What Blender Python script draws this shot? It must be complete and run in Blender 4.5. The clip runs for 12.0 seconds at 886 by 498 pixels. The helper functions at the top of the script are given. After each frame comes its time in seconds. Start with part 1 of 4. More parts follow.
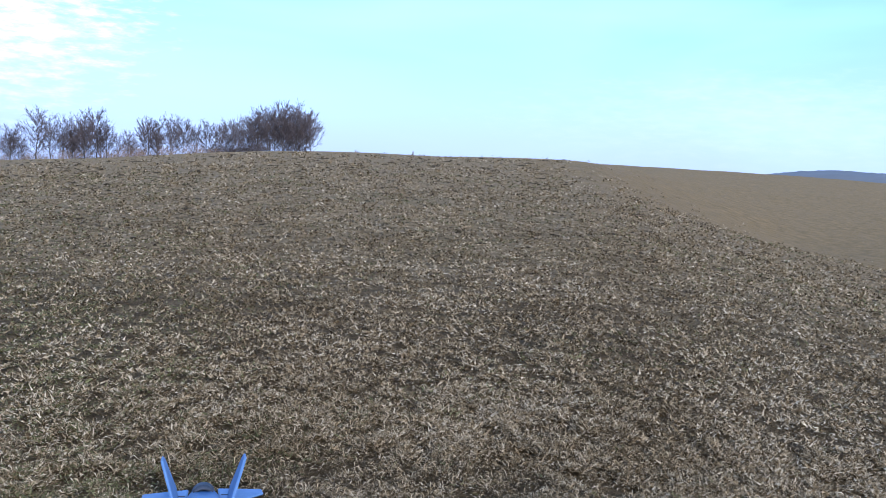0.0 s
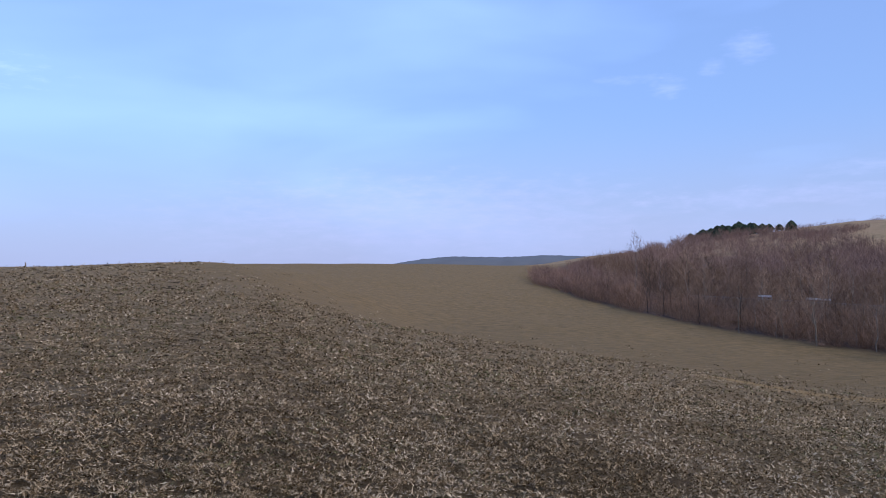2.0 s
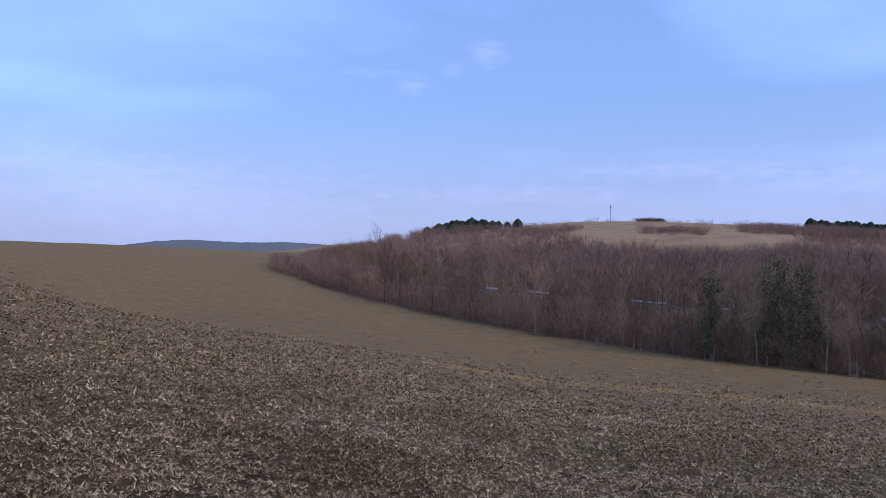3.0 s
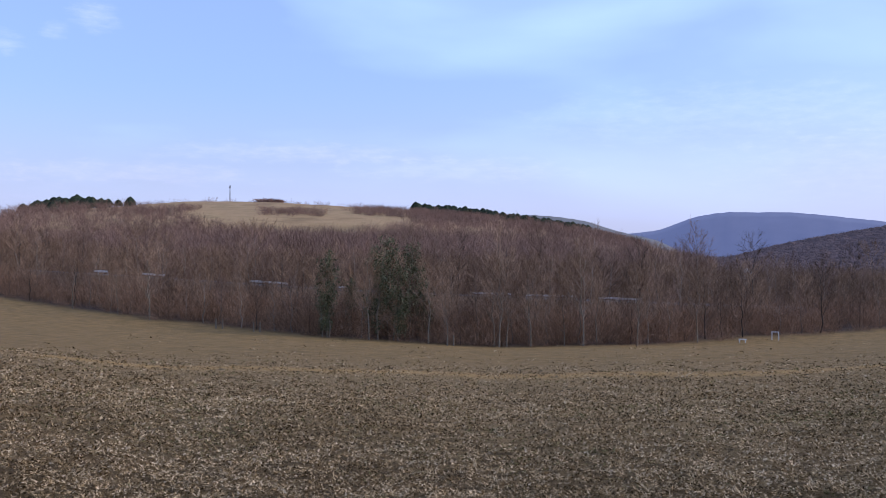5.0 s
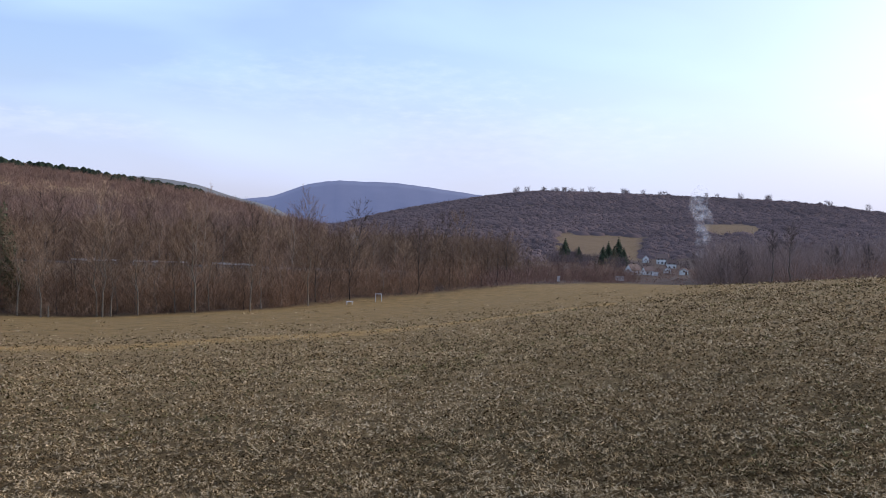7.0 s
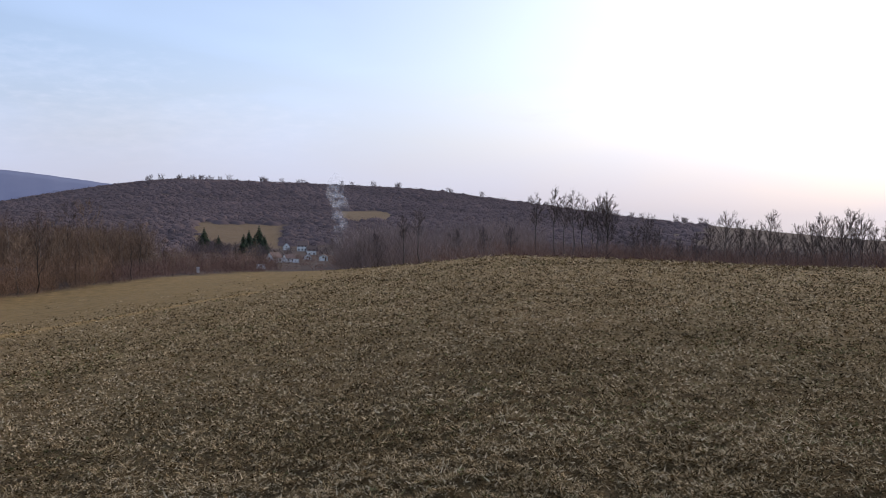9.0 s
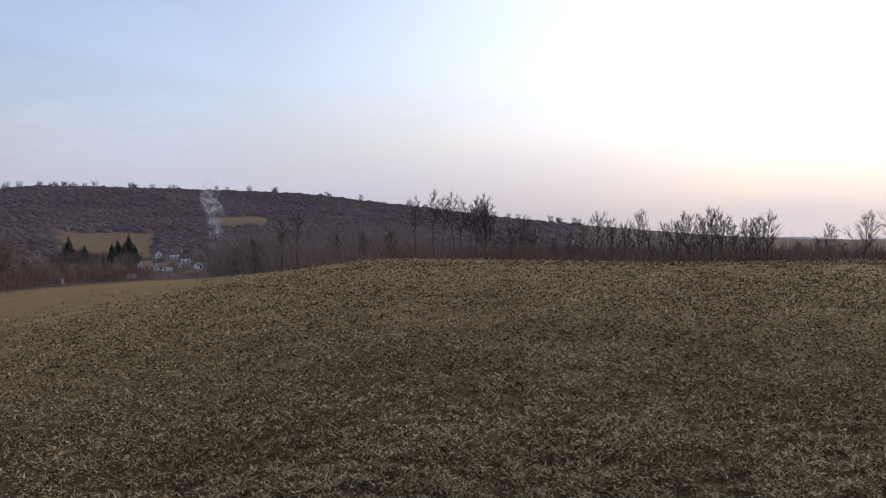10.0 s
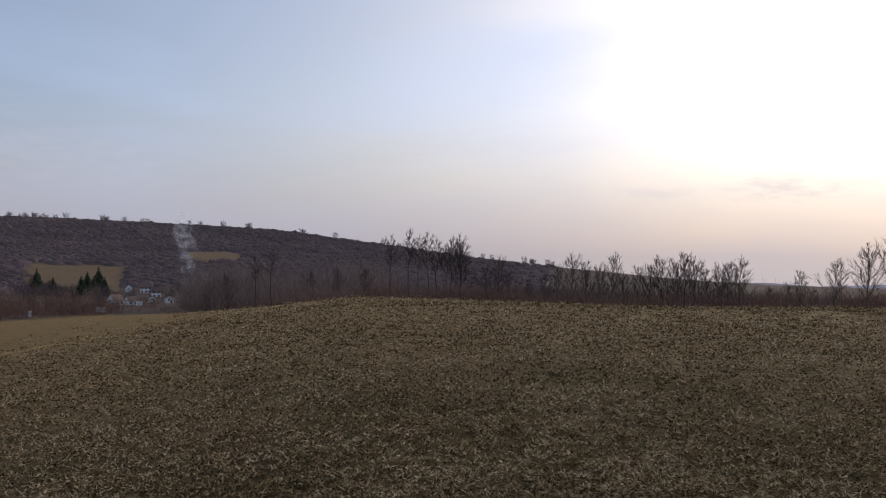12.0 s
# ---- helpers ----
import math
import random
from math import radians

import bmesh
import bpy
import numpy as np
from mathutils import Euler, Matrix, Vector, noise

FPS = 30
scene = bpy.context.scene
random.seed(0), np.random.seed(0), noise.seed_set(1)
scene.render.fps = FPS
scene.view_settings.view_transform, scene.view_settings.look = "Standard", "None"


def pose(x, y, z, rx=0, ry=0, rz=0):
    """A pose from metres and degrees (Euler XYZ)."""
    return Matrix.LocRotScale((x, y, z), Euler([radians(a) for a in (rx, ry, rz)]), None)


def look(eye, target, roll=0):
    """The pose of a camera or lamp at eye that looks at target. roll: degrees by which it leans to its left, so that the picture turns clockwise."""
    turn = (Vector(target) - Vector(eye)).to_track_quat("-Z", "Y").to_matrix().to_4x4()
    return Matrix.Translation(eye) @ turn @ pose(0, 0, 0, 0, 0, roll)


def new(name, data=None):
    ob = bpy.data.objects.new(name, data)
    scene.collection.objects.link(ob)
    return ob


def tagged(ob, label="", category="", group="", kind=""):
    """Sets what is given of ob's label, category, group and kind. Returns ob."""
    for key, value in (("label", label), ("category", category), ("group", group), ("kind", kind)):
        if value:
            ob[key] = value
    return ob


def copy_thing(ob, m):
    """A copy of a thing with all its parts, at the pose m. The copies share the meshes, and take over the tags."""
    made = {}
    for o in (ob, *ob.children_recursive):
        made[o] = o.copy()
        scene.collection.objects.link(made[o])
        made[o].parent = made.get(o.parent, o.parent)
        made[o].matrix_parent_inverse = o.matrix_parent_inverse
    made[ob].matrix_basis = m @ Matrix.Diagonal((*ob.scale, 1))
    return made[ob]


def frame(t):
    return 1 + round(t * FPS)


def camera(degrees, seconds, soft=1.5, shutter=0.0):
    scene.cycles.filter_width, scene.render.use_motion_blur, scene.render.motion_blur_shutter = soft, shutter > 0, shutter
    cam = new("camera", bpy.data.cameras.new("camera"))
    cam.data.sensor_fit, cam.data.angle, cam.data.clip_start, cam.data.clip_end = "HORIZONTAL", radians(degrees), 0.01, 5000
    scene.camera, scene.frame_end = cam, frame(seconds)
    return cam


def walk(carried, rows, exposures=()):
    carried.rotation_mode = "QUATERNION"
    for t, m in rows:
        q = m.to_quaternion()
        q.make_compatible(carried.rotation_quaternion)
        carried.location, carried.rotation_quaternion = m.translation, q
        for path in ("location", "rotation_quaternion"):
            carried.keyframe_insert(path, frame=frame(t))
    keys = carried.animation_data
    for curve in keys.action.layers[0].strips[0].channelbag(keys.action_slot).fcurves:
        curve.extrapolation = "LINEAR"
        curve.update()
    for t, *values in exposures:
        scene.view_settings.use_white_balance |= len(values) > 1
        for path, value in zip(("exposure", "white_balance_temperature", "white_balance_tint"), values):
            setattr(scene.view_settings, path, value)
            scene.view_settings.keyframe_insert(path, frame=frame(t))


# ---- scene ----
# Bearings are degrees clockwise from +Y, seen from the spot where the camera turns round.
EYE = 1.7


def way(az, el=0.0):
    a, e = radians(az), radians(el)
    return Vector((math.sin(a) * math.cos(e), math.cos(a) * math.cos(e), math.sin(e)))


cam = camera(55.2, 12.0, soft=0.9)
TURN = [
    # seconds, bearing, tilt, roll
    (0.0, 0.0, -4.76, 3.0), (0.5, 5.9, -1.85, -1.9), (1.0, 11.2, -0.04, -3.1), (1.5, 17.4, 1.13, -2.3),
    (2.0, 23.9, 2.26, -1.1), (2.5, 32.26, 1.81, -0.5), (3.0, 41.27, 1.37, 0.6), (3.5, 49.2, 1.26, 0.75),
    (3.7, 52.4, 1.25, 0.7), (5.3, 69.5, -0.05, 0.0), (5.5, 71.62, -0.22, -0.1), (6.0, 77.17, -0.73, 0.5),
    (6.5, 84.47, -1.52, 0.5), (7.0, 92.29, -1.81, 1.1), (7.5, 99.15, -2.04, 1.6), (7.7, 101.86, -2.1, 1.5),
    (9.3, 118.6, -2.3, -0.2), (9.5, 120.08, -2.25, -0.5), (10.0, 124.34, -2.17, -0.8), (10.5, 125.84, -2.03, 0.5),
    (11.0, 123.98, -1.43, 0.46), (11.5, 123.52, -0.81, 0.3), (12.0, 126.13, 0.49, 0.37),
]
STAND = Vector((0, 0, EYE))


def stand(t):
    """The holder stands still and shifts a little to one side towards the end."""
    s = min(max((t - 11.0) / 1.0, 0), 1)
    return STAND + Vector((0.15, 0.19, 0)) * s * s * (3 - 2 * s)


walk(cam, [(t, look(stand(t), stand(t) + way(a, e), r)) for t, a, e, r in TURN],
     exposures=[(0.0, 0.7, 4830, 9), (0.7, 0.38, 5060, 11), (1.5, 0.1, 5270, 15), (3.0, -0.05, 5200, 20),
                (5.5, 0.35, 5850, 16), (6.5, 0.4, 6150, 12), (7.5, 0.35, 6400, 12), (9.5, 0.03, 6680, 12), (12.0, -0.46, 6920, 13)])

# ---- light ----
SUN_AZ, SUN_EL = 156.0, 24.0
world = bpy.data.worlds.new("sky")
scene.world = world
world.use_nodes = True
wn, wl = world.node_tree.nodes, world.node_tree.links
wn.clear()
out = wn.new("ShaderNodeOutputWorld")
bg = wn.new("ShaderNodeBackground")
sky = wn.new("ShaderNodeTexSky")
sky.sky_type, sky.sun_disc = "NISHITA", False
sky.sun_elevation, sky.sun_rotation = radians(SUN_EL), radians(SUN_AZ)
sky.air_density, sky.dust_density, sky.ozone_density, sky.altitude = 1.0, 3.0, 2.3, 300
coords = wn.new("ShaderNodeTexCoord")
stretch = wn.new("ShaderNodeMapping")
stretch.inputs["Scale"].default_value = (1.6, 1.6, 6.0)
cirrus = wn.new("ShaderNodeTexNoise")
cirrus.inputs["Scale"].default_value, cirrus.inputs["Detail"].default_value = 1.5, 4.0
cirrus.inputs["Roughness"].default_value, cirrus.inputs["Distortion"].default_value = 0.42, 0.3
veil = wn.new("ShaderNodeMapRange")
veil.inputs["From Min"].default_value, veil.inputs["From Max"].default_value = 0.42, 0.78
veil.inputs["To Min"].default_value, veil.inputs["To Max"].default_value = 0.28, 0.66
cloud = wn.new("ShaderNodeMix")
cloud.data_type = "RGBA"
cloud.inputs["B"].default_value = (6.0, 8.0, 12.3, 1)
wl.new(coords.outputs["Generated"], stretch.inputs["Vector"])
wl.new(stretch.outputs["Vector"], cirrus.inputs["Vector"])
wl.new(cirrus.outputs["Fac"], veil.inputs["Value"])
wl.new(veil.outputs["Result"], cloud.inputs["Factor"])
wl.new(sky.outputs["Color"], cloud.inputs["A"])
# separate wisps of cloud and one patch of sun glow: bearing, height, half-width along and across in degrees, density,
# brightness
# the big bright patch at bearing -33 is added in place of the sun's glow
WISPS_AND_GLOW = [(44.2, 14.4, 1.7, 1.1, 0.25, (8.4, 8.4, 12.2)), (41.9, 13.4, 0.9, 0.6, 0.22, (8.2, 8.2, 12.0)), (39.0, 12.4, 1.3, 0.8, 0.26, (8.2, 8.2, 12.0)), (36.5, 13.0, 2.6, 0.35, 0.2, (8.0, 8.2, 12.0)),
         (57.0, 6.6, 11.0, 0.8, 0.3, (8.0, 7.8, 10.6)), (46.0, 5.0, 10.0, 0.8, 0.3, (8.0, 7.6, 10.4)), (22.0, 4.5, 20.0, 3.2, 0.32, (7.8, 7.2, 9.8)), (-33.0, 8.5, 13.0, 7.5, 0.75, (16.0, 15.5, 14.5)),
         (-14.0, 13.5, 12.0, 1.8, 0.3, (11.0, 12.0, 13.5)), (68.0, 5.6, 9.0, 1.0, 0.22, (8.6, 8.8, 11.6)), (86.0, 9.0, 14.0, 2.2, 0.13, (9.2, 9.6, 12.2)), (97.0, 5.5, 14.0, 2.6, 0.13, (10.5, 10.2, 11.5)),
         (122.0, 6.6, 4.0, 0.5, 0.3, (7.0, 7.0, 7.6)), (148.5, 4.6, 5.0, 1.1, 0.6, (7.6, 8.6, 10.2)), (140.5, 4.2, 3.0, 0.5, 0.35, (7.6, 8.4, 9.8)), (124.0, 7.6, 9.0, 1.0, 0.25, (7.6, 7.6, 8.2))]
ragged = wn.new("ShaderNodeTexNoise")
ragged.inputs["Scale"].default_value, ragged.inputs["Detail"].default_value, ragged.inputs["Roughness"].default_value = 22.0, 6.0, 0.62
sky_dir = coords.outputs["Generated"]
wl.new(stretch.outputs["Vector"], ragged.inputs["Vector"])
skin = cloud.outputs["Result"]


def world_math(op, a, b):
    k = wn.new("ShaderNodeMath" if not op.startswith("V") else "ShaderNodeVectorMath")
    k.operation = op.lstrip("V") if op.startswith("V") else op
    for socket, v in zip(k.inputs, (a, b)):
        if isinstance(v, bpy.types.NodeSocket):
            wl.new(v, socket)
        else:
            socket.default_value = v
    return k.outputs["Value"]


for w_az, w_el, w_long, w_high, w_dense, w_colour in WISPS_AND_GLOW:
    mid = way(w_az, w_el)
    along = Vector((mid.y, -mid.x, 0)).normalized()
    over = along.cross(mid)
    ahead = world_math("VDOT_PRODUCT", sky_dir, mid)
    u = world_math("DIVIDE", world_math("VDOT_PRODUCT", sky_dir, along), math.sin(radians(w_long)))
    v = world_math("DIVIDE", world_math("VDOT_PRODUCT", sky_dir, over), math.sin(radians(w_high)))
    far = world_math("ADD", world_math("MULTIPLY", u, u), world_math("MULTIPLY", v, v))
    body = world_math("SUBTRACT", world_math("ADD", -0.5, world_math("MULTIPLY", ragged.outputs["Fac"], 3.4)), far)
    soft = wn.new("ShaderNodeMapRange")
    soft.interpolation_type = "SMOOTHSTEP"
    soft.inputs["From Max"].default_value, soft.inputs["To Max"].default_value = 2.5, w_dense
    wl.new(world_math("MULTIPLY", body, world_math("GREATER_THAN", ahead, 0.2)), soft.inputs["Value"])
    wisp = wn.new("ShaderNodeMix")
    wisp.data_type = "RGBA"
    wisp.inputs["B"].default_value = (*w_colour, 1)
    wl.new(soft.outputs["Result"], wisp.inputs["Factor"])
    wl.new(skin, wisp.inputs["A"])
    skin = wisp.outputs["Result"]
# pale haze low over the horizon
sep = wn.new("ShaderNodeSeparateXYZ")
low = wn.new("ShaderNodeMapRange")
low.interpolation_type = "SMOOTHSTEP"
low.inputs["From Min"].default_value, low.inputs["From Max"].default_value = 0.0, 0.2
low.inputs["To Min"].default_value, low.inputs["To Max"].default_value = 0.72, 0.0
haze = wn.new("ShaderNodeMix")
haze.data_type = "RGBA"
haze.inputs["B"].default_value = (4.6, 4.55, 5.5, 1)
wl.new(coords.outputs["Generated"], sep.inputs["Vector"])
wl.new(sep.outputs["Z"], low.inputs["Value"])
wl.new(low.outputs["Result"], haze.inputs["Factor"])
wl.new(skin, haze.inputs["A"])
wl.new(haze.outputs["Result"], bg.inputs["Color"])
wl.new(bg.outputs["Background"], out.inputs["Surface"])
bg.inputs["Strength"].default_value = 0.12

sun = new("sun", bpy.data.lights.new("sun", "SUN"))
sun.data.energy, sun.data.angle, sun.data.color = 1.35, radians(2.5), (1.0, 0.88, 0.72)
sun.matrix_world = look(way(SUN_AZ, SUN_EL) * 100, (0, 0, 0))


# ---- materials ----
def mat(name, ramp, scale=4.0, detail=6.0, rough=0.85, gloss=0.25, bump=0.3, bump_scale=None, island=0.0, piece=0.0):
    """A procedural surface: colours of a ramp by noise at two scales, with an optional shift for each island or object."""
    m = bpy.data.materials.new(name)
    m.use_nodes = True
    n, l = m.node_tree.nodes, m.node_tree.links
    b = n["Principled BSDF"]
    b.inputs["Roughness"].default_value = rough
    b.inputs["Specular IOR Level"].default_value = gloss
    tc = n.new("ShaderNodeTexCoord")
    a = n.new("ShaderNodeTexNoise")
    a.inputs["Scale"].default_value, a.inputs["Detail"].default_value = scale, detail
    a.inputs["Roughness"].default_value = 0.62
    l.new(tc.outputs["Object"], a.inputs["Vector"])
    value = a.outputs["Fac"]
    for kind, amount in (("island", island), ("piece", piece)):
        if amount:
            g = n.new("ShaderNodeNewGeometry" if kind == "island" else "ShaderNodeObjectInfo")
            s = n.new("ShaderNodeMath")
            s.operation = "MULTIPLY_ADD"
            s.inputs[1].default_value, s.inputs[2].default_value = amount, -amount / 2
            l.new(g.outputs["Random Per Island" if kind == "island" else "Random"], s.inputs[0])
            t = n.new("ShaderNodeMath")
            l.new(value, t.inputs[0])
            l.new(s.outputs[0], t.inputs[1])
            value = t.outputs[0]
    r = n.new("ShaderNodeValToRGB")
    els = r.color_ramp.elements
    while len(els) < len(ramp):
        els.new(0.5)
    for e, (p, c) in zip(els, ramp):
        e.position, e.color = p, (*c, 1)
    l.new(value, r.inputs["Fac"])
    colour = r.outputs["Color"]
    l.new(colour, b.inputs["Base Color"])
    if bump:
        f = n.new("ShaderNodeTexNoise")
        f.inputs["Scale"].default_value, f.inputs["Detail"].default_value = bump_scale or scale * 6, 4
        l.new(tc.outputs["Object"], f.inputs["Vector"])
        k = n.new("ShaderNodeBump")
        k.inputs["Strength"].default_value = bump
        l.new(f.outputs["Fac"], k.inputs["Height"])
        l.new(k.outputs["Normal"], b.inputs["Normal"])
    return m


def land_material():
    """Rough winter grass near, smoother green-brown pasture below, tan meadow and leaf litter further out, by land cover."""
    m = bpy.data.materials.new("winter_land")
    m.use_nodes = True
    n, l = m.node_tree.nodes, m.node_tree.links
    b = n["Principled BSDF"]
    b.inputs["Roughness"].default_value, b.inputs["Specular IOR Level"].default_value = 0.95, 0.15
    tc = n.new("ShaderNodeTexCoord")

    def noise_ramp(scale, ramp, detail=8, rough=0.65):
        a = n.new("ShaderNodeTexNoise")
        a.inputs["Scale"].default_value, a.inputs["Detail"].default_value, a.inputs["Roughness"].default_value = scale, detail, rough
        l.new(tc.outputs["Object"], a.inputs["Vector"])
        r = n.new("ShaderNodeValToRGB")
        while len(r.color_ramp.elements) < len(ramp):
            r.color_ramp.elements.new(0.5)
        for e, (p, c) in zip(r.color_ramp.elements, ramp):
            e.position, e.color = p, (*c, 1)
        l.new(a.outputs["Fac"], r.inputs["Fac"])
        return r.outputs["Color"], a.outputs["Fac"]

    def mix(a, c, fac):
        k = n.new("ShaderNodeMix")
        k.data_type = "RGBA"
        l.new(a, k.inputs["A"])
        l.new(c, k.inputs["B"])
        l.new(fac, k.inputs["Factor"])
        return k.outputs["Result"]

    def cover(name):
        a = n.new("ShaderNodeAttribute")
        a.attribute_name = name
        return a.outputs["Fac"]

    # near ground colour darkened to stand for the shade between tufts
    shaded_thatch, tuft_f = noise_ramp(13.0, [(0.34, (0.016, 0.010, 0.004)), (0.48, (0.066, 0.041, 0.016)), (0.6, (0.165, 0.104, 0.043)), (0.74, (0.32, 0.21, 0.095))], 10, 0.74)
    turf, _ = noise_ramp(3.2, [(0.36, (0.065, 0.042, 0.018)), (0.46, (0.2, 0.13, 0.055)), (0.55, (0.4, 0.26, 0.112)), (0.7, (0.58, 0.39, 0.185))], 10, 0.82)
    tuft = mix(turf, shaded_thatch, cover("shaded_thatch"))
    patch, _ = noise_ramp(0.35, [(0.35, (0.32, 0.185, 0.07)), (0.62, (0.18, 0.122, 0.042))], 5)
    broad, broad_f = noise_ramp(0.05, [(0.3, (0.1, 0.1, 0.1)), (0.75, (0.55, 0.55, 0.55))], 4)
    near = mix(tuft, patch, broad)
    pasture, _ = noise_ramp(0.7, [(0.3, (0.15, 0.097, 0.035)), (0.5, (0.252, 0.155, 0.056)), (0.72, (0.37, 0.22, 0.083))], 12, 0.75)
    meadow, _ = noise_ramp(0.03, [(0.35, (0.26, 0.165, 0.076)), (0.55, (0.42, 0.265, 0.125)), (0.72, (0.2, 0.147, 0.058))])
    litter, _ = noise_ramp(0.15, [(0.3, (0.066, 0.043, 0.032)), (0.7, (0.135, 0.088, 0.065))])
    track, _ = noise_ramp(1.2, [(0.3, (0.346, 0.197, 0.059)), (0.7, (0.576, 0.340, 0.108))])
    c = mix(near, pasture, cover("pasture"))
    c = mix(c, track, cover("track"))
    c = mix(c, meadow, cover("meadow"))
    c = mix(c, litter, cover("litter"))
    l.new(c, b.inputs["Base Color"])
    k = n.new("ShaderNodeBump")
    k.inputs["Strength"].default_value, k.inputs["Distance"].default_value = 1.0, 0.14
    l.new(tuft_f, k.inputs["Height"])
    l.new(k.outputs["Normal"], b.inputs["Normal"])
    return m


LAND = land_material()
BARK = mat("grey_brown_bark", [(0.25, (0.09, 0.07, 0.052)), (0.75, (0.3, 0.245, 0.19))], 3, piece=0.6)
DARK_BARK = mat("dark_bark", [(0.3, (0.022, 0.017, 0.013)), (0.7, (0.07, 0.055, 0.043))], 3, piece=0.3)
PALE_BARK = mat("pale_bark", [(0.3, (0.131, 0.101, 0.070)), (0.7, (0.295, 0.242, 0.175))], 2.5)
TWIGS = mat("bare_twigs", [(0.15, (0.085, 0.050, 0.026)), (0.5, (0.262, 0.158, 0.090)), (0.9, (0.524, 0.355, 0.228))], 0.35, bump=0, island=0.3, piece=0.45)
RED_TWIGS = mat("reddish_twigs", [(0.2, (0.105, 0.059, 0.040)), (0.8, (0.326, 0.204, 0.144))], 0.35, bump=0, island=0.3, piece=0.45)
DIM_TWIGS = mat("dim_brown_twigs", [(0.2, (0.056, 0.035, 0.023)), (0.8, (0.214, 0.130, 0.081))], 0.35, bump=0, island=0.3, piece=0.45)
EDGE_TWIGS = mat("dark_bare_twigs", [(0.25, (0.060, 0.044, 0.038)), (0.75, (0.156, 0.115, 0.098))], 0.6, bump=0, island=0.3, piece=0.3)
CREST_BARK = mat("grey_crest_bark", [(0.3, (0.06, 0.048, 0.04)), (0.7, (0.15, 0.12, 0.1))], 3, piece=0.3)
CREST_TWIGS = mat("mauve_grey_twigs", [(0.2, (0.065, 0.048, 0.043)), (0.8, (0.18, 0.135, 0.12))], 0.6, bump=0, island=0.4, piece=0.3)
SCRUB = mat("reddish_scrub", [(0.2, (0.099, 0.055, 0.030)), (0.5, (0.253, 0.141, 0.079)), (0.85, (0.461, 0.279, 0.166))], 0.25, bump=0, island=0.8)
BRAMBLE = mat("dark_bramble", [(0.25, (0.112, 0.063, 0.046)), (0.75, (0.302, 0.170, 0.122))], 0.2, bump=0, island=0.6)
# these two hill-wood colours are lifted towards mauve to stand in for haze
HILL_TWIGS = mat("hazed_hill_wood", [(0.25, (0.1, 0.072, 0.067)), (0.75, (0.165, 0.115, 0.105))], 0.018, bump=0, island=0.35)
HILL_CROWNS = mat("hazed_wood_crowns", [(0.3, (0.104, 0.077, 0.074)), (0.7, (0.171, 0.121, 0.113))], 0.016, detail=9, bump=0.5, bump_scale=1.1, island=0.16, rough=1.0, gloss=0.0)
EDGE_WOOD = mat("grey_brown_copse", [(0.25, (0.154, 0.109, 0.094)), (0.75, (0.322, 0.231, 0.196))], 0.1, bump=0, island=0.4)
FAR_TWIGS = mat("far_bare_wood", [(0.25, (0.140, 0.086, 0.062)), (0.75, (0.315, 0.187, 0.133))], 0.02, bump=0, island=0.5)
NEEDLES = mat("dark_needles", [(0.3, (0.012, 0.02, 0.01)), (0.7, (0.045, 0.06, 0.026))], 1.5, bump=0, island=0.4)
IVY = mat("ivy_leaves", [(0.3, (0.053, 0.057, 0.027)), (0.7, (0.150, 0.150, 0.075))], 2.0, bump=0, island=0.5)

# ---- terrain ----
RNG = np.random.default_rng(7)
BEARINGS = [-30, -10, 10, 22, 34, 48, 70, 90, 106, 120, 140, 160]
# height of the land at each ring, by bearing
RINGS = {
    15: [0.0, 0.35, 0.35, 0.05, -0.35, -0.95, -1.25, -1.05, -0.5, 0.0, 0.05, 0.05],
    40: [0.0, 1.2, 1.25, -0.5, -1.9, -3.4, -3.95, -3.3, -1.9, -0.55, -0.6, -0.45],
    80: [0.1, 2.6, 2.9, -3.2, -5.0, -6.7, -7.7, -6.7, -4.4, -2.05, -2.8, -2.1],
    115: [0.3, 4.0, 4.8, -4.4, -6.0, -8.3, -10.95, -9.9, -6.2, -4.2, -5.2, -4.4],
    180: [0.0, 5.9, 6.7, -1.4, -5.2, -7.6, -8.0, -9.8, -10.5, -9.0, -10.0, -9.0],
    280: [-4.0, 4.5, 8.2, 4.6, -1.0, -4.0, -4.0, -11.0, -13.5, -13.0, -14.0, -14.0],
    430: [-10.0, 2.0, 13.2, 12.2, 8.0, 8.0, 7.0, -11.0, -17.0, -15.0, -18.0, -20.0],
}
NORTH_SKYLINE = [(-30, -1.5), (10, -0.5), (20, 0.2), (28, 0.6), (33, 1.55), (35, 1.85), (37.5, 1.8), (41, 2.6), (45, 2.95), (49.5, 3.5), (55, 3.52),
                 (60, 3.3), (64.6, 3.05), (68.4, 2.7), (72, 2.35), (76, 1.7), (79, 1.0), (84, -0.5), (100, -1.0), (160, -2.5)]
SOUTH_SKYLINE = [(-30, -1.5), (20, 0.2), (70, 0.5), (84, 0.2), (88, 0.75), (91, 1.4), (94.4, 2.1), (98, 2.68), (102, 2.62), (107, 2.42), (114.6, 2.1),
                 (118.4, 1.55), (122, 1.05), (128.3, 0.0), (132, -0.4), (137.4, -0.95), (142.4, -1.8), (147.7, -2.3), (160, -2.6)]
R_NORTH, R_SOUTH = 760.0, 980.0


def ring_z(az, pairs):
    return np.interp(az, [p[0] for p in pairs], [p[1] for p in pairs])


AZS = np.arange(-180, 180, 0.75)
RS = np.concatenate([[0.0], np.geomspace(1.2, 4600, 190)])


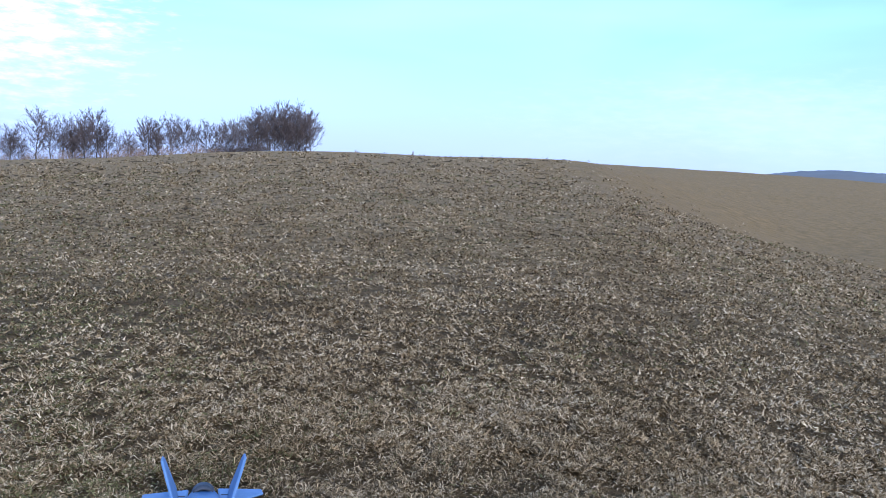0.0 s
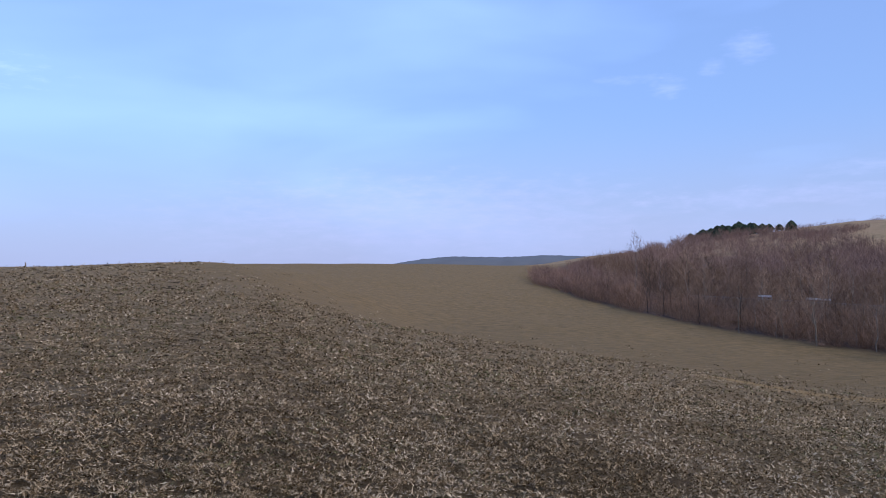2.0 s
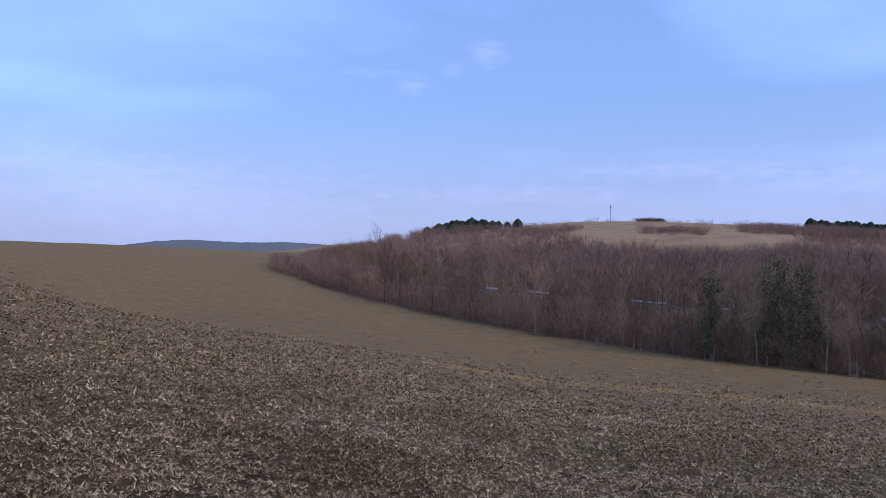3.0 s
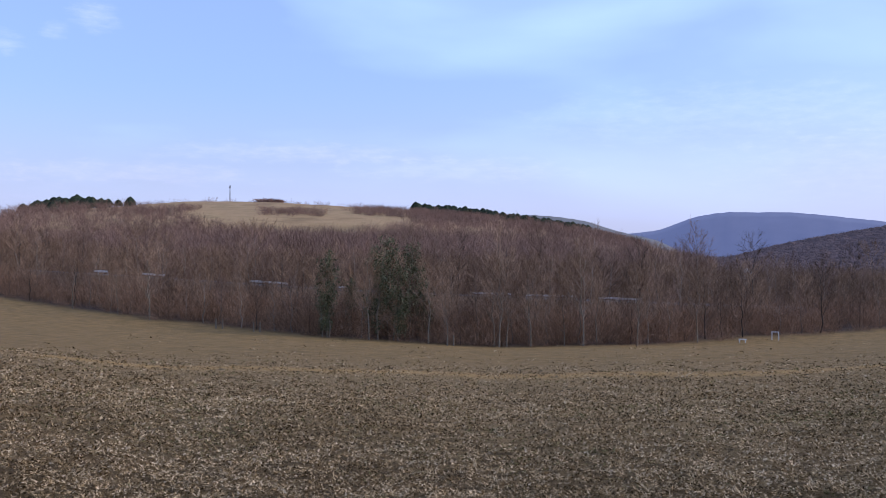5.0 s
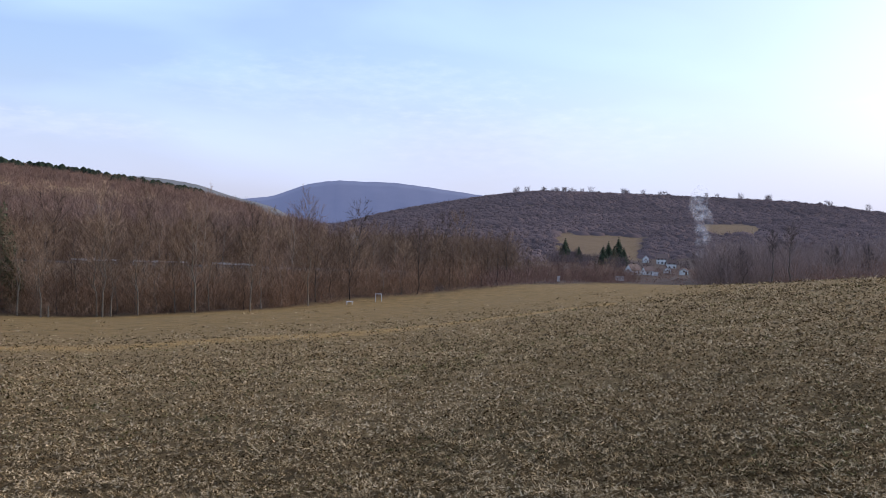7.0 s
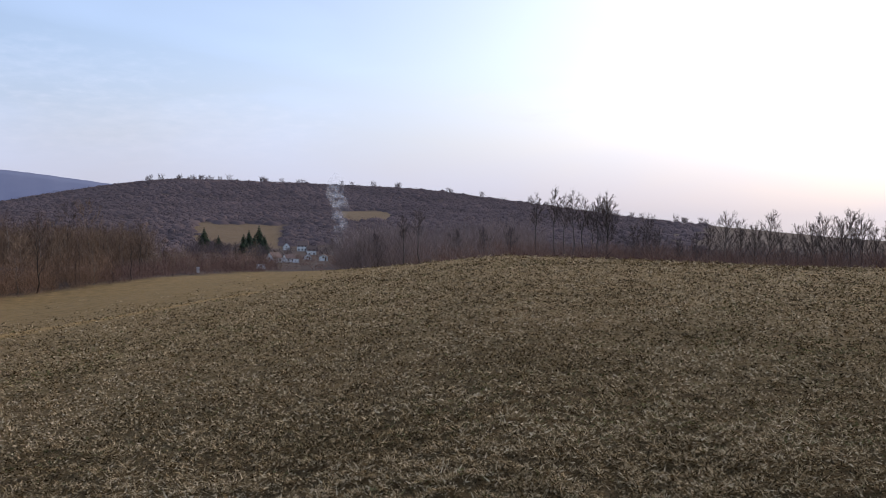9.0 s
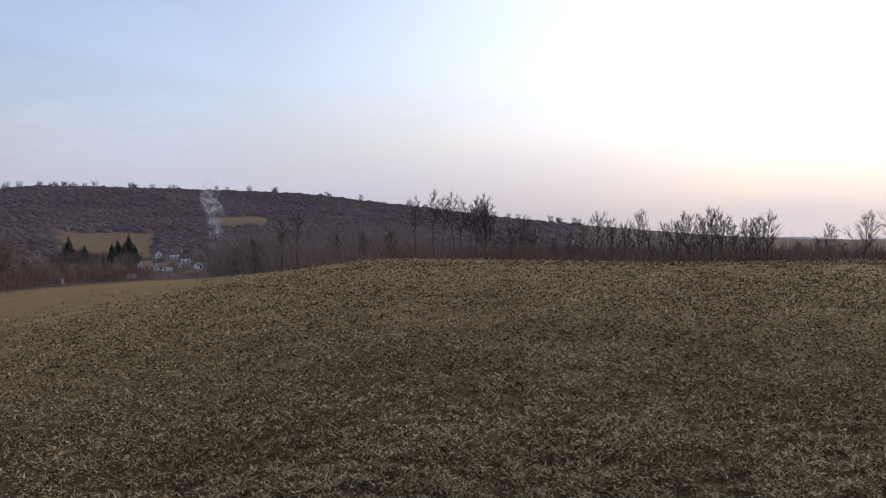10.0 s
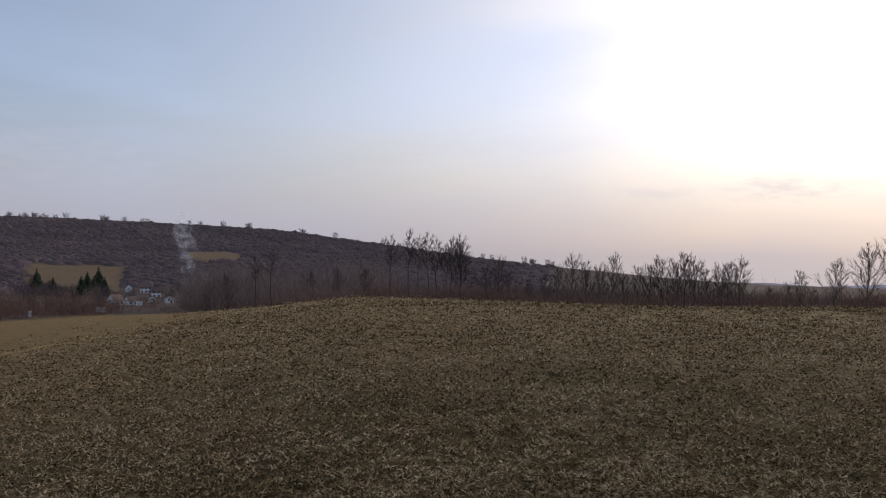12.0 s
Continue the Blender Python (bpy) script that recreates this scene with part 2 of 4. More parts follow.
def smooth(a, axis, steps, wrap=False):
    for _ in range(steps):
        pad = [(1, 1) if i == axis else (0, 0) for i in range(a.ndim)]
        p = np.pad(a, pad, mode="wrap" if wrap else "edge")
        lo, hi = [slice(None)] * a.ndim, [slice(None)] * a.ndim
        lo[axis], hi[axis] = slice(0, -2), slice(2, None)
        a = 0.25 * p[tuple(lo)] + 0.5 * a + 0.25 * p[tuple(hi)]
    return a


def land_grid():
    az = np.where(AZS < -107, AZS + 360, AZS)           # the unseen back closes between 160 and 330 degrees
    az = np.where(az > 253, az - 360, az)
    keys = [0.0, *RINGS, R_NORTH, R_SOUTH, 1500.0, 4600.0]
    rows = [np.zeros_like(az)]
    loop = BEARINGS + [330]
    for zs in RINGS.values():
        rows.append(np.interp(np.where(az < -30, az + 360, az), loop, zs + [zs[0]]))
    north = EYE + R_NORTH * np.tan(np.radians(ring_z(az, NORTH_SKYLINE)))
    south = EYE + R_SOUTH * np.tan(np.radians(ring_z(az, SOUTH_SKYLINE)))
    # each hill falls away behind its own skyline
    side = np.clip((az - 80) / 8, 0, 1)
    rows.append(north * (1 - side) + side * (south * 0.35 - 6))
    rows.append((north - 22) * (1 - side) + side * south)
    rows.append(np.minimum(rows[-1], 0) - 45)
    rows.append(np.full_like(az, -190.0))
    keys, rows = np.array(keys), np.array(rows)
    u = np.log1p(RS / 12)
    z = np.stack([np.interp(u, np.log1p(keys / 12), rows[:, j]) for j in range(len(az))], 1)
    z = smooth(smooth(z, 1, 6, True), 0, 5)
    return z


LAND_Z = land_grid()


def ground(x, y):
    """The height of the land at a place, without its small bumps."""
    x, y = np.asarray(x, float), np.asarray(y, float)
    r, a = np.hypot(x, y), np.degrees(np.arctan2(x, y))
    i = np.clip(np.searchsorted(RS, r) - 1, 0, len(RS) - 2)
    f = np.clip((r - RS[i]) / (RS[i + 1] - RS[i]), 0, 1)
    j = (a + 180) / 0.75
    j0 = np.floor(j).astype(int)
    g = j - j0
    j0, j1 = j0 % len(AZS), (j0 + 1) % len(AZS)
    return ((LAND_Z[i, j0] * (1 - g) + LAND_Z[i, j1] * g) * (1 - f) + (LAND_Z[i + 1, j0] * (1 - g) + LAND_Z[i + 1, j1] * g) * f)


def spot(az, r, lift=0.0):
    x, y = r * math.sin(radians(az)), r * math.cos(radians(az))
    return Vector((x, y, float(ground(x, y)) + lift))


def mesh_of(name, verts, faces, material, parent=None, label="", flat=True):
    me = bpy.data.meshes.new(name)
    me.from_pydata(verts, [], faces)
    me.materials.append(material)
    ob = new(name, me)
    if not flat:
        me.polygons.foreach_set("use_smooth", np.ones(len(me.polygons), bool))
    if parent:
        ob.parent = parent
    return tagged(ob, label)


def fast_mesh(name, verts, faces, material, parent=None):
    """A mesh of equal-sided faces from arrays."""
    verts, faces = np.asarray(verts, np.float32), np.asarray(faces, np.int32)
    me = bpy.data.meshes.new(name)
    k = faces.shape[1]
    me.vertices.add(len(verts))
    me.vertices.foreach_set("co", verts.ravel())
    me.loops.add(faces.size)
    me.loops.foreach_set("vertex_index", faces.ravel())
    me.polygons.add(len(faces))
    me.polygons.foreach_set("loop_start", np.arange(0, faces.size, k, dtype=np.int32))
    me.update(calc_edges=True)
    me.materials.append(material)
    ob = new(name, me)
    if parent:
        ob.parent = parent
    return ob


# distance of the wood's edge by bearing, and of the grass track where the rough field ends
WOOD_EDGE = [(28, 300), (30, 262), (33, 215), (39, 160), (47.5, 125), (58.6, 108), (68, 104), (80, 108), (88, 125), (96, 145), (104, 178)]
TRACK = [(5, 150), (14, 85), (23, 44), (31, 40), (43, 40), (58, 37), (75, 37), (85, 38), (95, 42), (104, 52), (112, 80)]


def wood_edge(az):
    return np.interp(az, [p[0] for p in WOOD_EDGE], [p[1] for p in WOOD_EDGE])


def track_at(az):
    return np.interp(az, [p[0] for p in TRACK], [p[1] for p in TRACK])


def hill_field(az, r):
    """1 on the pale fields between the woods of the far hill."""
    r = r + 5 * np.sin(az * 2.3) + 3 * np.sin(az * 5.1)
    a = (az > 99.7) & (az < 105.7) & (r > 430) & (r < 552)
    b = (az > 109.2) & (az < 112.8) & (r > 585 + 16 * np.sin(az * 3.0)) & (r < 690)
    return (a | b) * 0.26


def build_ground():
    n = len(AZS)
    a = np.radians(AZS)
    rr = RS[1:, None]
    x, y, z = rr * np.sin(a), rr * np.cos(a), LAND_Z[1:].copy()
    # low swells on the far slopes
    z += np.where((rr > 120) & (rr < 1400), 0.25 * np.sin(x * 0.11) * np.sin(y * 0.13), 0)
    verts = np.concatenate([[[0, 0, 0]], np.stack([x, y, z], 2).reshape(-1, 3)])
    m = len(RS) - 1
    i, j = np.meshgrid(np.arange(m - 1), np.arange(n), indexing="ij")
    idx = lambda i, j: 1 + i * n + j % n
    quads = np.stack([idx(i, j), idx(i + 1, j), idx(i + 1, j + 1), idx(i, j + 1)], 2).reshape(-1, 4)[:, ::-1]
    ob = fast_mesh("ground", verts, quads, LAND)
    cap = bmesh.new()
    cap.from_mesh(ob.data)
    cap.verts.ensure_lookup_table()
    for k in range(n):
        cap.faces.new((cap.verts[0], cap.verts[1 + (k + 1) % n], cap.verts[1 + k]))
    cap.to_mesh(ob.data)
    cap.free()
    me = ob.data
    me.polygons.foreach_set("use_smooth", np.ones(len(me.polygons), bool))
    R, A = np.hypot(verts[:, 0], verts[:, 1]), np.degrees(np.arctan2(verts[:, 0], verts[:, 1]))
    wob = 1 + 0.03 * np.sin(A * 0.13) + 0.012 * np.sin(A * 0.5)
    tr = track_at(A) * wob
    inside = (A > 5) & (A < 112)
    pasture = np.clip((R - 0.7 * tr) / (1.0 * tr), 0, 1) * inside
    pasture = np.maximum(pasture, np.clip((R - 16) / 60, 0, 1) * np.where(inside, 1.0, 0.35))
    shaded_thatch = np.clip((16 - R) / 12, 0.0, 1)
    track = np.exp(-((R - tr) / (0.05 * tr)) ** 2) * ((A > 40) & (A < 104)) * 0.75
    wood = (A > 31.5) & (A < 112)
    edge = wood_edge(A)
    litter = np.where(wood, np.clip((R - edge) / 6, 0, 1) * np.clip((480 - R) / 60, 0, 1), 0.0)
    litter = np.maximum(litter, ((A > 84) & (R > 330)) * 1.0)
    meadow = np.clip((R - 420) / 90, 0, 1) * ((A > 20) & (A < 84))
    meadow = np.maximum(meadow, hill_field(A, R))
    litter *= np.where(hill_field(A, R) > 0, 0.6, 1.0)
    for name, v in (("shaded_thatch", shaded_thatch), ("pasture", pasture), ("track", track), ("meadow", meadow), ("litter", litter)):
        at = me.attributes.new(name, "FLOAT", "POINT")
        at.data.foreach_set("value", v.astype(np.float32))
    return tagged(ob, "rolling winter field of dry matted grass with pasture below", "ground", kind="structure")


build_ground()


# ---- far hills ----
def far_hill(name, r, depth, line, base, material, label):
    """A distant wooded hill whose skyline is a line of bearings and elevations."""
    az = np.arange(line[0][0], line[-1][0] + 0.01, 0.25)
    top = EYE + r * np.tan(np.radians(np.interp(az, [p[0] for p in line], [p[1] for p in line])))
    top = smooth(top, 0, 10) + r * 0.00035 * np.abs(RNG.normal(size=len(az)))
    prof = [(-1.0, 0.0), (-0.75, 0.3), (-0.45, 0.68), (-0.2, 0.92), (0.0, 1.0), (0.4, 0.6), (1.0, 0.0)]
    v, f = [], []
    for d, h in prof:
        rad = r + d * depth
        for a, t in zip(az, top):
            wobble = 0.04 * math.sin(a * 3 + d * 7) * (t - base) * (1 - h)
            v.append((rad * math.sin(radians(a)), rad * math.cos(radians(a)), base + (t - base) * h + wobble))
    n = len(az)
    for i in range(len(prof) - 1):
        for j in range(n - 1):
            f.append((i * n + j, i * n + j + 1, (i + 1) * n + j + 1, (i + 1) * n + j))
    return tagged(mesh_of(name, v, f, material, flat=False), label, "hill", kind="structure")


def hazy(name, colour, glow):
    """Woodland seen through kilometres of air: the haze is put in as a dull blue emission."""
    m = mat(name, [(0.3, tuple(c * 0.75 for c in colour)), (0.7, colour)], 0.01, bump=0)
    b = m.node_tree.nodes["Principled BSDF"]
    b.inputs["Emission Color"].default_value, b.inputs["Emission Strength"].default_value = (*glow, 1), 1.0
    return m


BLUE_HILL = hazy("blue_far_wood_haze", (0.07, 0.07, 0.09), (0.075, 0.09, 0.17))
GREY_HILL = hazy("grey_far_wood_haze", (0.1, 0.09, 0.08), (0.06, 0.065, 0.075))
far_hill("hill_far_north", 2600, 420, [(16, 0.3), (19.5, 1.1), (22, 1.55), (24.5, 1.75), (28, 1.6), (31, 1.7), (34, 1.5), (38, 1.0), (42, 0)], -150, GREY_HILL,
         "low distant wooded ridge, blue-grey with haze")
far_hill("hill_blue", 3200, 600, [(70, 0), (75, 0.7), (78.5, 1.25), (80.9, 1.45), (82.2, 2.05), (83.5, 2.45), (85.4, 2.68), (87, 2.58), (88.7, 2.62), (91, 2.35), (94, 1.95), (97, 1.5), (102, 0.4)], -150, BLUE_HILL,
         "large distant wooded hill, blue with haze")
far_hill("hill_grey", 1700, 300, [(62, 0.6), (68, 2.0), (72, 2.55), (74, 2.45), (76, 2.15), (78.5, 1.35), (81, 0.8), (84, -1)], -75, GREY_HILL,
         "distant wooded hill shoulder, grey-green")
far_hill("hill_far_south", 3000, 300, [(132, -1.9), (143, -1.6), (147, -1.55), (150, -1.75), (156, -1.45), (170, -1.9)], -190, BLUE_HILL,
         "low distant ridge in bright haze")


# ---- trees ----
def thing(name, label, category, group="", m=None, kind=""):
    ob = new(name)
    if m is not None:
        ob.matrix_basis = m
    return tagged(ob, label, category, group, kind)


def tube(v, f, a, b, ra, rb, sides=5):
    """A tapered limb from a to b, added to lists of corners and four-sided faces."""
    d = (b - a).normalized()
    p = d.orthogonal().normalized()
    q = d.cross(p)
    k = len(v)
    for c, r in ((a, ra), (b, rb)):
        for i in range(sides):
            t = 2 * math.pi * i / sides
            v.append(c + (p * math.cos(t) + q * math.sin(t)) * r)
    for i in range(sides):
        f.append((k + i, k + (i + 1) % sides, k + sides + (i + 1) % sides, k + sides + i))


def grow(rnd, height, spread, lean=0.0, limbs=12, first=0.3, width=0.014, girth=0.011, subs=5, twigs=6, steep=0.8):
    """A bare tree: corners and faces of its trunk with limbs, and of its branches and twigs."""
    tv, tf, wv, wf = [], [], [], []

    def jitter(k):
        return Vector((rnd.gauss(0, k), rnd.gauss(0, k), rnd.gauss(0, k)))

    points = [Vector((0, 0, -0.4))]
    steps = 7
    sway = Vector((rnd.uniform(-1, 1), rnd.uniform(-1, 1), 0)) * lean
    for i in range(1, steps + 1):
        h = height * 0.9 * i / steps
        points.append(Vector((sway.x * h + rnd.gauss(0, 0.012) * height, sway.y * h + rnd.gauss(0, 0.012) * height, h)))
    base = height * girth
    rad = [base * (1 - 0.92 * (i / steps) ** 0.8) for i in range(steps + 1)]
    for i in range(steps):
        tube(tv, tf, points[i], points[i + 1], rad[i], rad[i + 1], 6)

    def strip(a, b, w):
        """A thin flat twig from a to b."""
        side = (b - a).cross(jitter(1)).normalized() * w
        k = len(wv)
        wv.extend((a - side, a + side, b))
        wf.append((k, k + 1, k + 2))

    def branch(a, d, length, w, kids, level):
        """A bent branch of two pieces, with smaller ones along it."""
        m = a + d * length * 0.5
        e = (d + jitter(0.16) + Vector((0, 0, 0.16))).normalized()
        b = m + e * length * 0.5
        strip(a, m + e * length * 0.1, w)
        strip(m, b, w * 0.8)
        for _ in range(kids):
            t = rnd.uniform(0.2, 1.0)
            o = a + d * length * t if t < 0.5 else m + e * length * (t - 0.5)
            n = ((d if t < 0.5 else e) + jitter(0.42) + Vector((0, 0, 0.1))).normalized()
            size = length * rnd.uniform(0.4, 0.65)
            if level:
                branch(o, n, size, w * 0.62, twigs, level - 1)
            else:
                strip(o, o + n * size, w * 0.6)

    for i in range(limbs):
        h = first + (0.9 - first) * (i + rnd.random()) / limbs
        s = h / 0.9 * steps
        j = min(int(s), steps - 1)
        a = points[j].lerp(points[j + 1], min(s - j, 1))
        turn = i * 2.4 + rnd.uniform(-0.6, 0.6)
        d = Vector((math.cos(turn), math.sin(turn), rnd.uniform(steep, steep + 0.8) + 0.5 * h)).normalized()
        length = spread * (1.2 - 0.75 * h) * rnd.uniform(0.7, 1.2)
        r0 = max(base * (1 - 0.88 * h) * 0.4, width)
        b = a + d * length * 0.45
        d2 = (d + jitter(0.14) + Vector((0, 0, 0.2))).normalized()
        c = b + d2 * length * 0.5
        tube(tv, tf, a, b, r0, r0 * 0.6, 4)
        tube(tv, tf, b, c, r0 * 0.6, r0 * 0.2, 3)
        for p, q in ((a, b), (b, c)):
            for _ in range(subs):
                t = rnd.uniform(0.3, 1.0)
                n = ((q - p).normalized() + jitter(0.42) + Vector((0, 0, 0.12))).normalized()
                branch(p.lerp(q, t), n, length * rnd.uniform(0.3, 0.5), width * 1.3, twigs, 0)
    branch(points[-1], Vector((0, 0, 1)), height * 0.12, width, twigs * 2, 1)
    return tv, tf, wv, wf


def bare_tree(seed, height, spread, label, group, bark=BARK, twig_mat=TWIGS, **kw):
    rnd = random.Random(seed)
    tv, tf, wv, wf = grow(rnd, height, spread, **kw)
    top = thing("bare_tree", label, "tree", group)
    mesh_of("trunk", tv, tf, bark, top, flat=False)
    mesh_of("crown", wv, wf, twig_mat, top)
    return top


def put(az, r, scale=1.0, turn=None, lift=0.0):
    turn = random.uniform(0, 360) if turn is None else turn
    p = spot(az, r, lift)
    return pose(p.x, p.y, p.z, 0, 0, turn), scale


def plant(ob, az, r, scale=1.0):
    m, s = put(az, r, scale)
    o = copy_thing(ob, m)
    o.scale = (s, s, s * random.uniform(0.92, 1.1))
    return o


def first_at(ob, az, r, scale=1.0):
    m, s = put(az, r, scale)
    ob.matrix_basis = m
    ob.scale = (s, s, s)


random.seed(11)
WOOD_LABEL = "tall bare deciduous tree at the edge of the winter wood"
wood_kinds = [bare_tree(20 + i, 13 + (i % 3), 4.9 + 0.7 * (i % 2), WOOD_LABEL, "trees of the valley wood", lean=0.04, limbs=18, subs=6, twigs=7,
                        first=0.12 + 0.06 * (i % 3), width=0.016, girth=0.0105, steep=0.42, bark=(BARK, DARK_BARK, BARK, BARK, DARK_BARK, PALE_BARK)[i],
                        twig_mat=(TWIGS, DIM_TWIGS, RED_TWIGS, TWIGS, DIM_TWIGS, TWIGS)[i]) for i in range(6)]
placed = 0
for i in range(265):
    az = 30.5 + 75 * (i + random.uniform(-0.4, 0.4)) / 265
    row = i % 4
    r = float(wood_edge(az)) * (1.015 + 0.075 * row + random.uniform(0, 0.05))
    s = random.uniform(*((0.38, 0.78), (0.5, 0.95), (0.6, 1.0), (0.7, 1.08))[row]) * (0.9 if az > 84 else 1.0)
    s *= 0.95 + 0.13 * math.sin(az * 1.9) + 0.1 * math.sin(az * 4.3 + 1)
    s *= min(1.0, 0.34 + 0.085 * (az - 30))
    ob = wood_kinds[random.choice((0, 1, 2, 3, 4, 0, 1, 2, 3, 4, 5)) if row < 2 else i % 5]
    s = min(s, 0.75) if ob is wood_kinds[5] else s
    s *= float(np.interp(az, [96, 99.5], [1.0, 0.42]))
    if placed < 6:
        first_at(wood_kinds[placed], az, r, s)
    else:
        plant(ob, az, r, s)
    placed += 1


def twig_mass(name, material, spots, label, category, size, height, count, width, seed, up=0.9, vary=(0.6, 1.25), wild=0.35):
    """Many small bushes or far tree crowns in one mesh: fans of thin twigs rising from each spot."""
    rng = np.random.default_rng(seed)
    p = np.repeat(np.asarray(spots, float), count, 0)
    n = len(p)
    scale = np.repeat(rng.uniform(*vary, len(spots)), count)
    h0 = rng.random(n) ** 1.2 * height * 0.7 * scale
    th = rng.uniform(0, 2 * np.pi, n)
    rad = size * scale * rng.random(n) ** 0.5 * np.sin(np.clip(h0 / (height * scale), 0.12, 1) * np.pi * 0.75 + 0.35)
    a = p + np.stack([rad * np.cos(th), rad * np.sin(th), h0], 1)
    d = np.stack([np.cos(th) * 0.5 + rng.normal(0, wild, n), np.sin(th) * 0.5 + rng.normal(0, wild, n), up + rng.normal(0, 0.3, n)], 1)
    d /= np.linalg.norm(d, axis=1)[:, None]
    s = np.cross(d, rng.normal(size=(n, 3)))
    s /= np.linalg.norm(s, axis=1)[:, None] + 1e-6
    ln = height * scale * rng.uniform(0.2, 0.45, n)
    v = np.stack([a - s * width, a + s * width, a + d * ln[:, None]], 1).reshape(-1, 3)
    f = np.arange(3 * n).reshape(-1, 3)
    return tagged(fast_mesh(name, v, f, material), label, category, kind="stuff")


def scatter(seed, n, az0, az1, near, far, keep=None):
    """Spots on the land between two bearings and two distances, which may be functions of the bearing."""
    rng = np.random.default_rng(seed)
    az = rng.uniform(az0, az1, n)
    lo = near(az) if callable(near) else np.full(n, near)
    hi = far(az) if callable(far) else np.full(n, far)
    r = np.sqrt(rng.uniform(0, 1, n) * (hi ** 2 - lo ** 2) + lo ** 2)
    x, y = r * np.sin(np.radians(az)), r * np.cos(np.radians(az))
    p = np.stack([x, y, ground(x, y) - 0.1], 1)
    return p[keep(az, r, rng)] if keep else p


twig_mass("wood_undergrowth", SCRUB, scatter(1, 1800, 29.5, 95, lambda a: wood_edge(a) * 1.0, lambda a: wood_edge(a) * 1.25,
          keep=lambda a, r, rng: np.sin(a * 2.1) + np.sin(a * 5.3 + 1) + 0.7 * np.sin(r * 0.9) > -0.5),
          "tangled reddish-brown brush at the foot of the wood", "undergrowth", 1.6, 3.0, 80, 0.014, 2, vary=(0.2, 1.7), up=0.6, wild=0.6)
twig_mass("wood_understorey", SCRUB, scatter(11, 1500, 31, 95, lambda a: wood_edge(a) * 1.03, lambda a: wood_edge(a) * 1.16),
          "young bare saplings and brush inside the wood", "undergrowth", 1.5, 4.8, 75, 0.015, 12, vary=(0.45, 1.5), wild=0.5)
twig_mass("wood_undergrowth", SCRUB, scatter(13, 240, 29.8, 37, lambda a: wood_edge(a) * 1.0, lambda a: wood_edge(a) * 1.3),
          "thorny brown brush at the wood's tapering end", "undergrowth", 1.8, 4.6, 80, 0.02, 14, vary=(0.4, 1.3))
twig_mass("wood_tail", FAR_TWIGS, scatter(15, 420, 30.2, 36.5, lambda a: wood_edge(a) * 1.04, lambda a: wood_edge(a) * np.interp(a, [30, 36], [1.15, 1.75])),
          "low bare trees where the wood thins out up the slope", "wood", 3.0, 6.2, 80, 0.035, 16, vary=(0.5, 1.1))
twig_mass("wood_interior", TWIGS, scatter(3, 1400, 34.2, 97, lambda a: wood_edge(a) * 1.42, lambda a: wood_edge(a) * 2.0),
          "dense bare trees deeper in the wood", "wood", 2.8, 9.5, 135, 0.024, 4)
twig_mass("wood_on_slope", FAR_TWIGS, scatter(5, 2500, 37.3, 84, lambda a: wood_edge(a) * 1.8, lambda a: np.interp(a, [28, 36, 41, 45, 52, 60, 66, 76, 84], [330, 640, 720, 640, 450, 410, 520, 560, 500])),
          "brown leafless wood climbing the opposite hillside", "wood", 4.0, 8, 84, 0.06, 6)
twig_mass("wood_on_slope", FAR_TWIGS, scatter(25, 520, 32.6, 37.6, lambda a: wood_edge(a) * 1.5, lambda a: np.interp(a, [32, 38], [380, 690])),
          "low bare wood along the shoulder of the hillside", "wood", 3.6, 4.2, 60, 0.055, 26)
def canopy(name, material, spots, label, wide, tall, seed):
    """Far leafless crowns crowding a hillside: low uneven domes, each of its own size and shape, in one mesh."""
    rng = np.random.default_rng(seed)
    p = np.asarray(spots, float)
    n, sides = len(p), 5
    w, h = wide * rng.lognormal(0, 0.28, n), tall * rng.lognormal(0, 0.25, n)
    th = np.arange(sides) * 2 * np.pi / sides + rng.uniform(0, 6.3, n)[:, None]
    rows = []
    for out, up in ((1.0, -0.4), (0.62, 0.6)):
        q = w[:, None] * out * rng.uniform(0.75, 1.25, (n, sides))
        rows.append(np.stack([p[:, :1] + q * np.cos(th), p[:, 1:2] + q * np.sin(th), p[:, 2:] + h[:, None] * (up + rng.normal(0, 0.07, (n, sides)))], 2))
    rows.append(np.stack([p[:, 0], p[:, 1], p[:, 2] + h], 1)[:, None])
    v = np.concatenate(rows, 1)
    faces = []
    for i in range(sides):
        j = (i + 1) % sides
        faces += [(i, j, sides + j), (i, sides + j, sides + i), (sides + i, sides + j, 2 * sides)]
    f = (np.arange(n)[:, None, None] * v.shape[1] + np.array(faces)).reshape(-1, 3)
    ob = fast_mesh(name, v.reshape(-1, 3), f, material)
    ob.data.polygons.foreach_set("use_smooth", np.ones(len(ob.data.polygons), bool))
    return tagged(ob, label, "wood", kind="stuff")


far_hill_spots = scatter(7, 20000, 84, 134, lambda a: np.interp(a, [84, 98, 101, 112, 114, 122, 131], [330, 330, 440, 440, 300, 310, 420]), lambda a: np.interp(a, [84, 108, 114, 131], [950, 950, 935, 890]), keep=lambda a, r, rng: (hill_field(a, r) == 0) & (rng.random(len(a)) < np.clip((134 - a) / 11, 0, 1)))
canopy("wood_on_far_hill", HILL_CROWNS, far_hill_spots, "dark leafless wood covering the far hill", 4.2, 1.9, 8)
twig_mass("wood_on_far_hill", HILL_TWIGS, far_hill_spots, "thin bare tree tops standing out of the far hill's wood", "wood", 3.6, 3.6, 9, 0.11, 18)
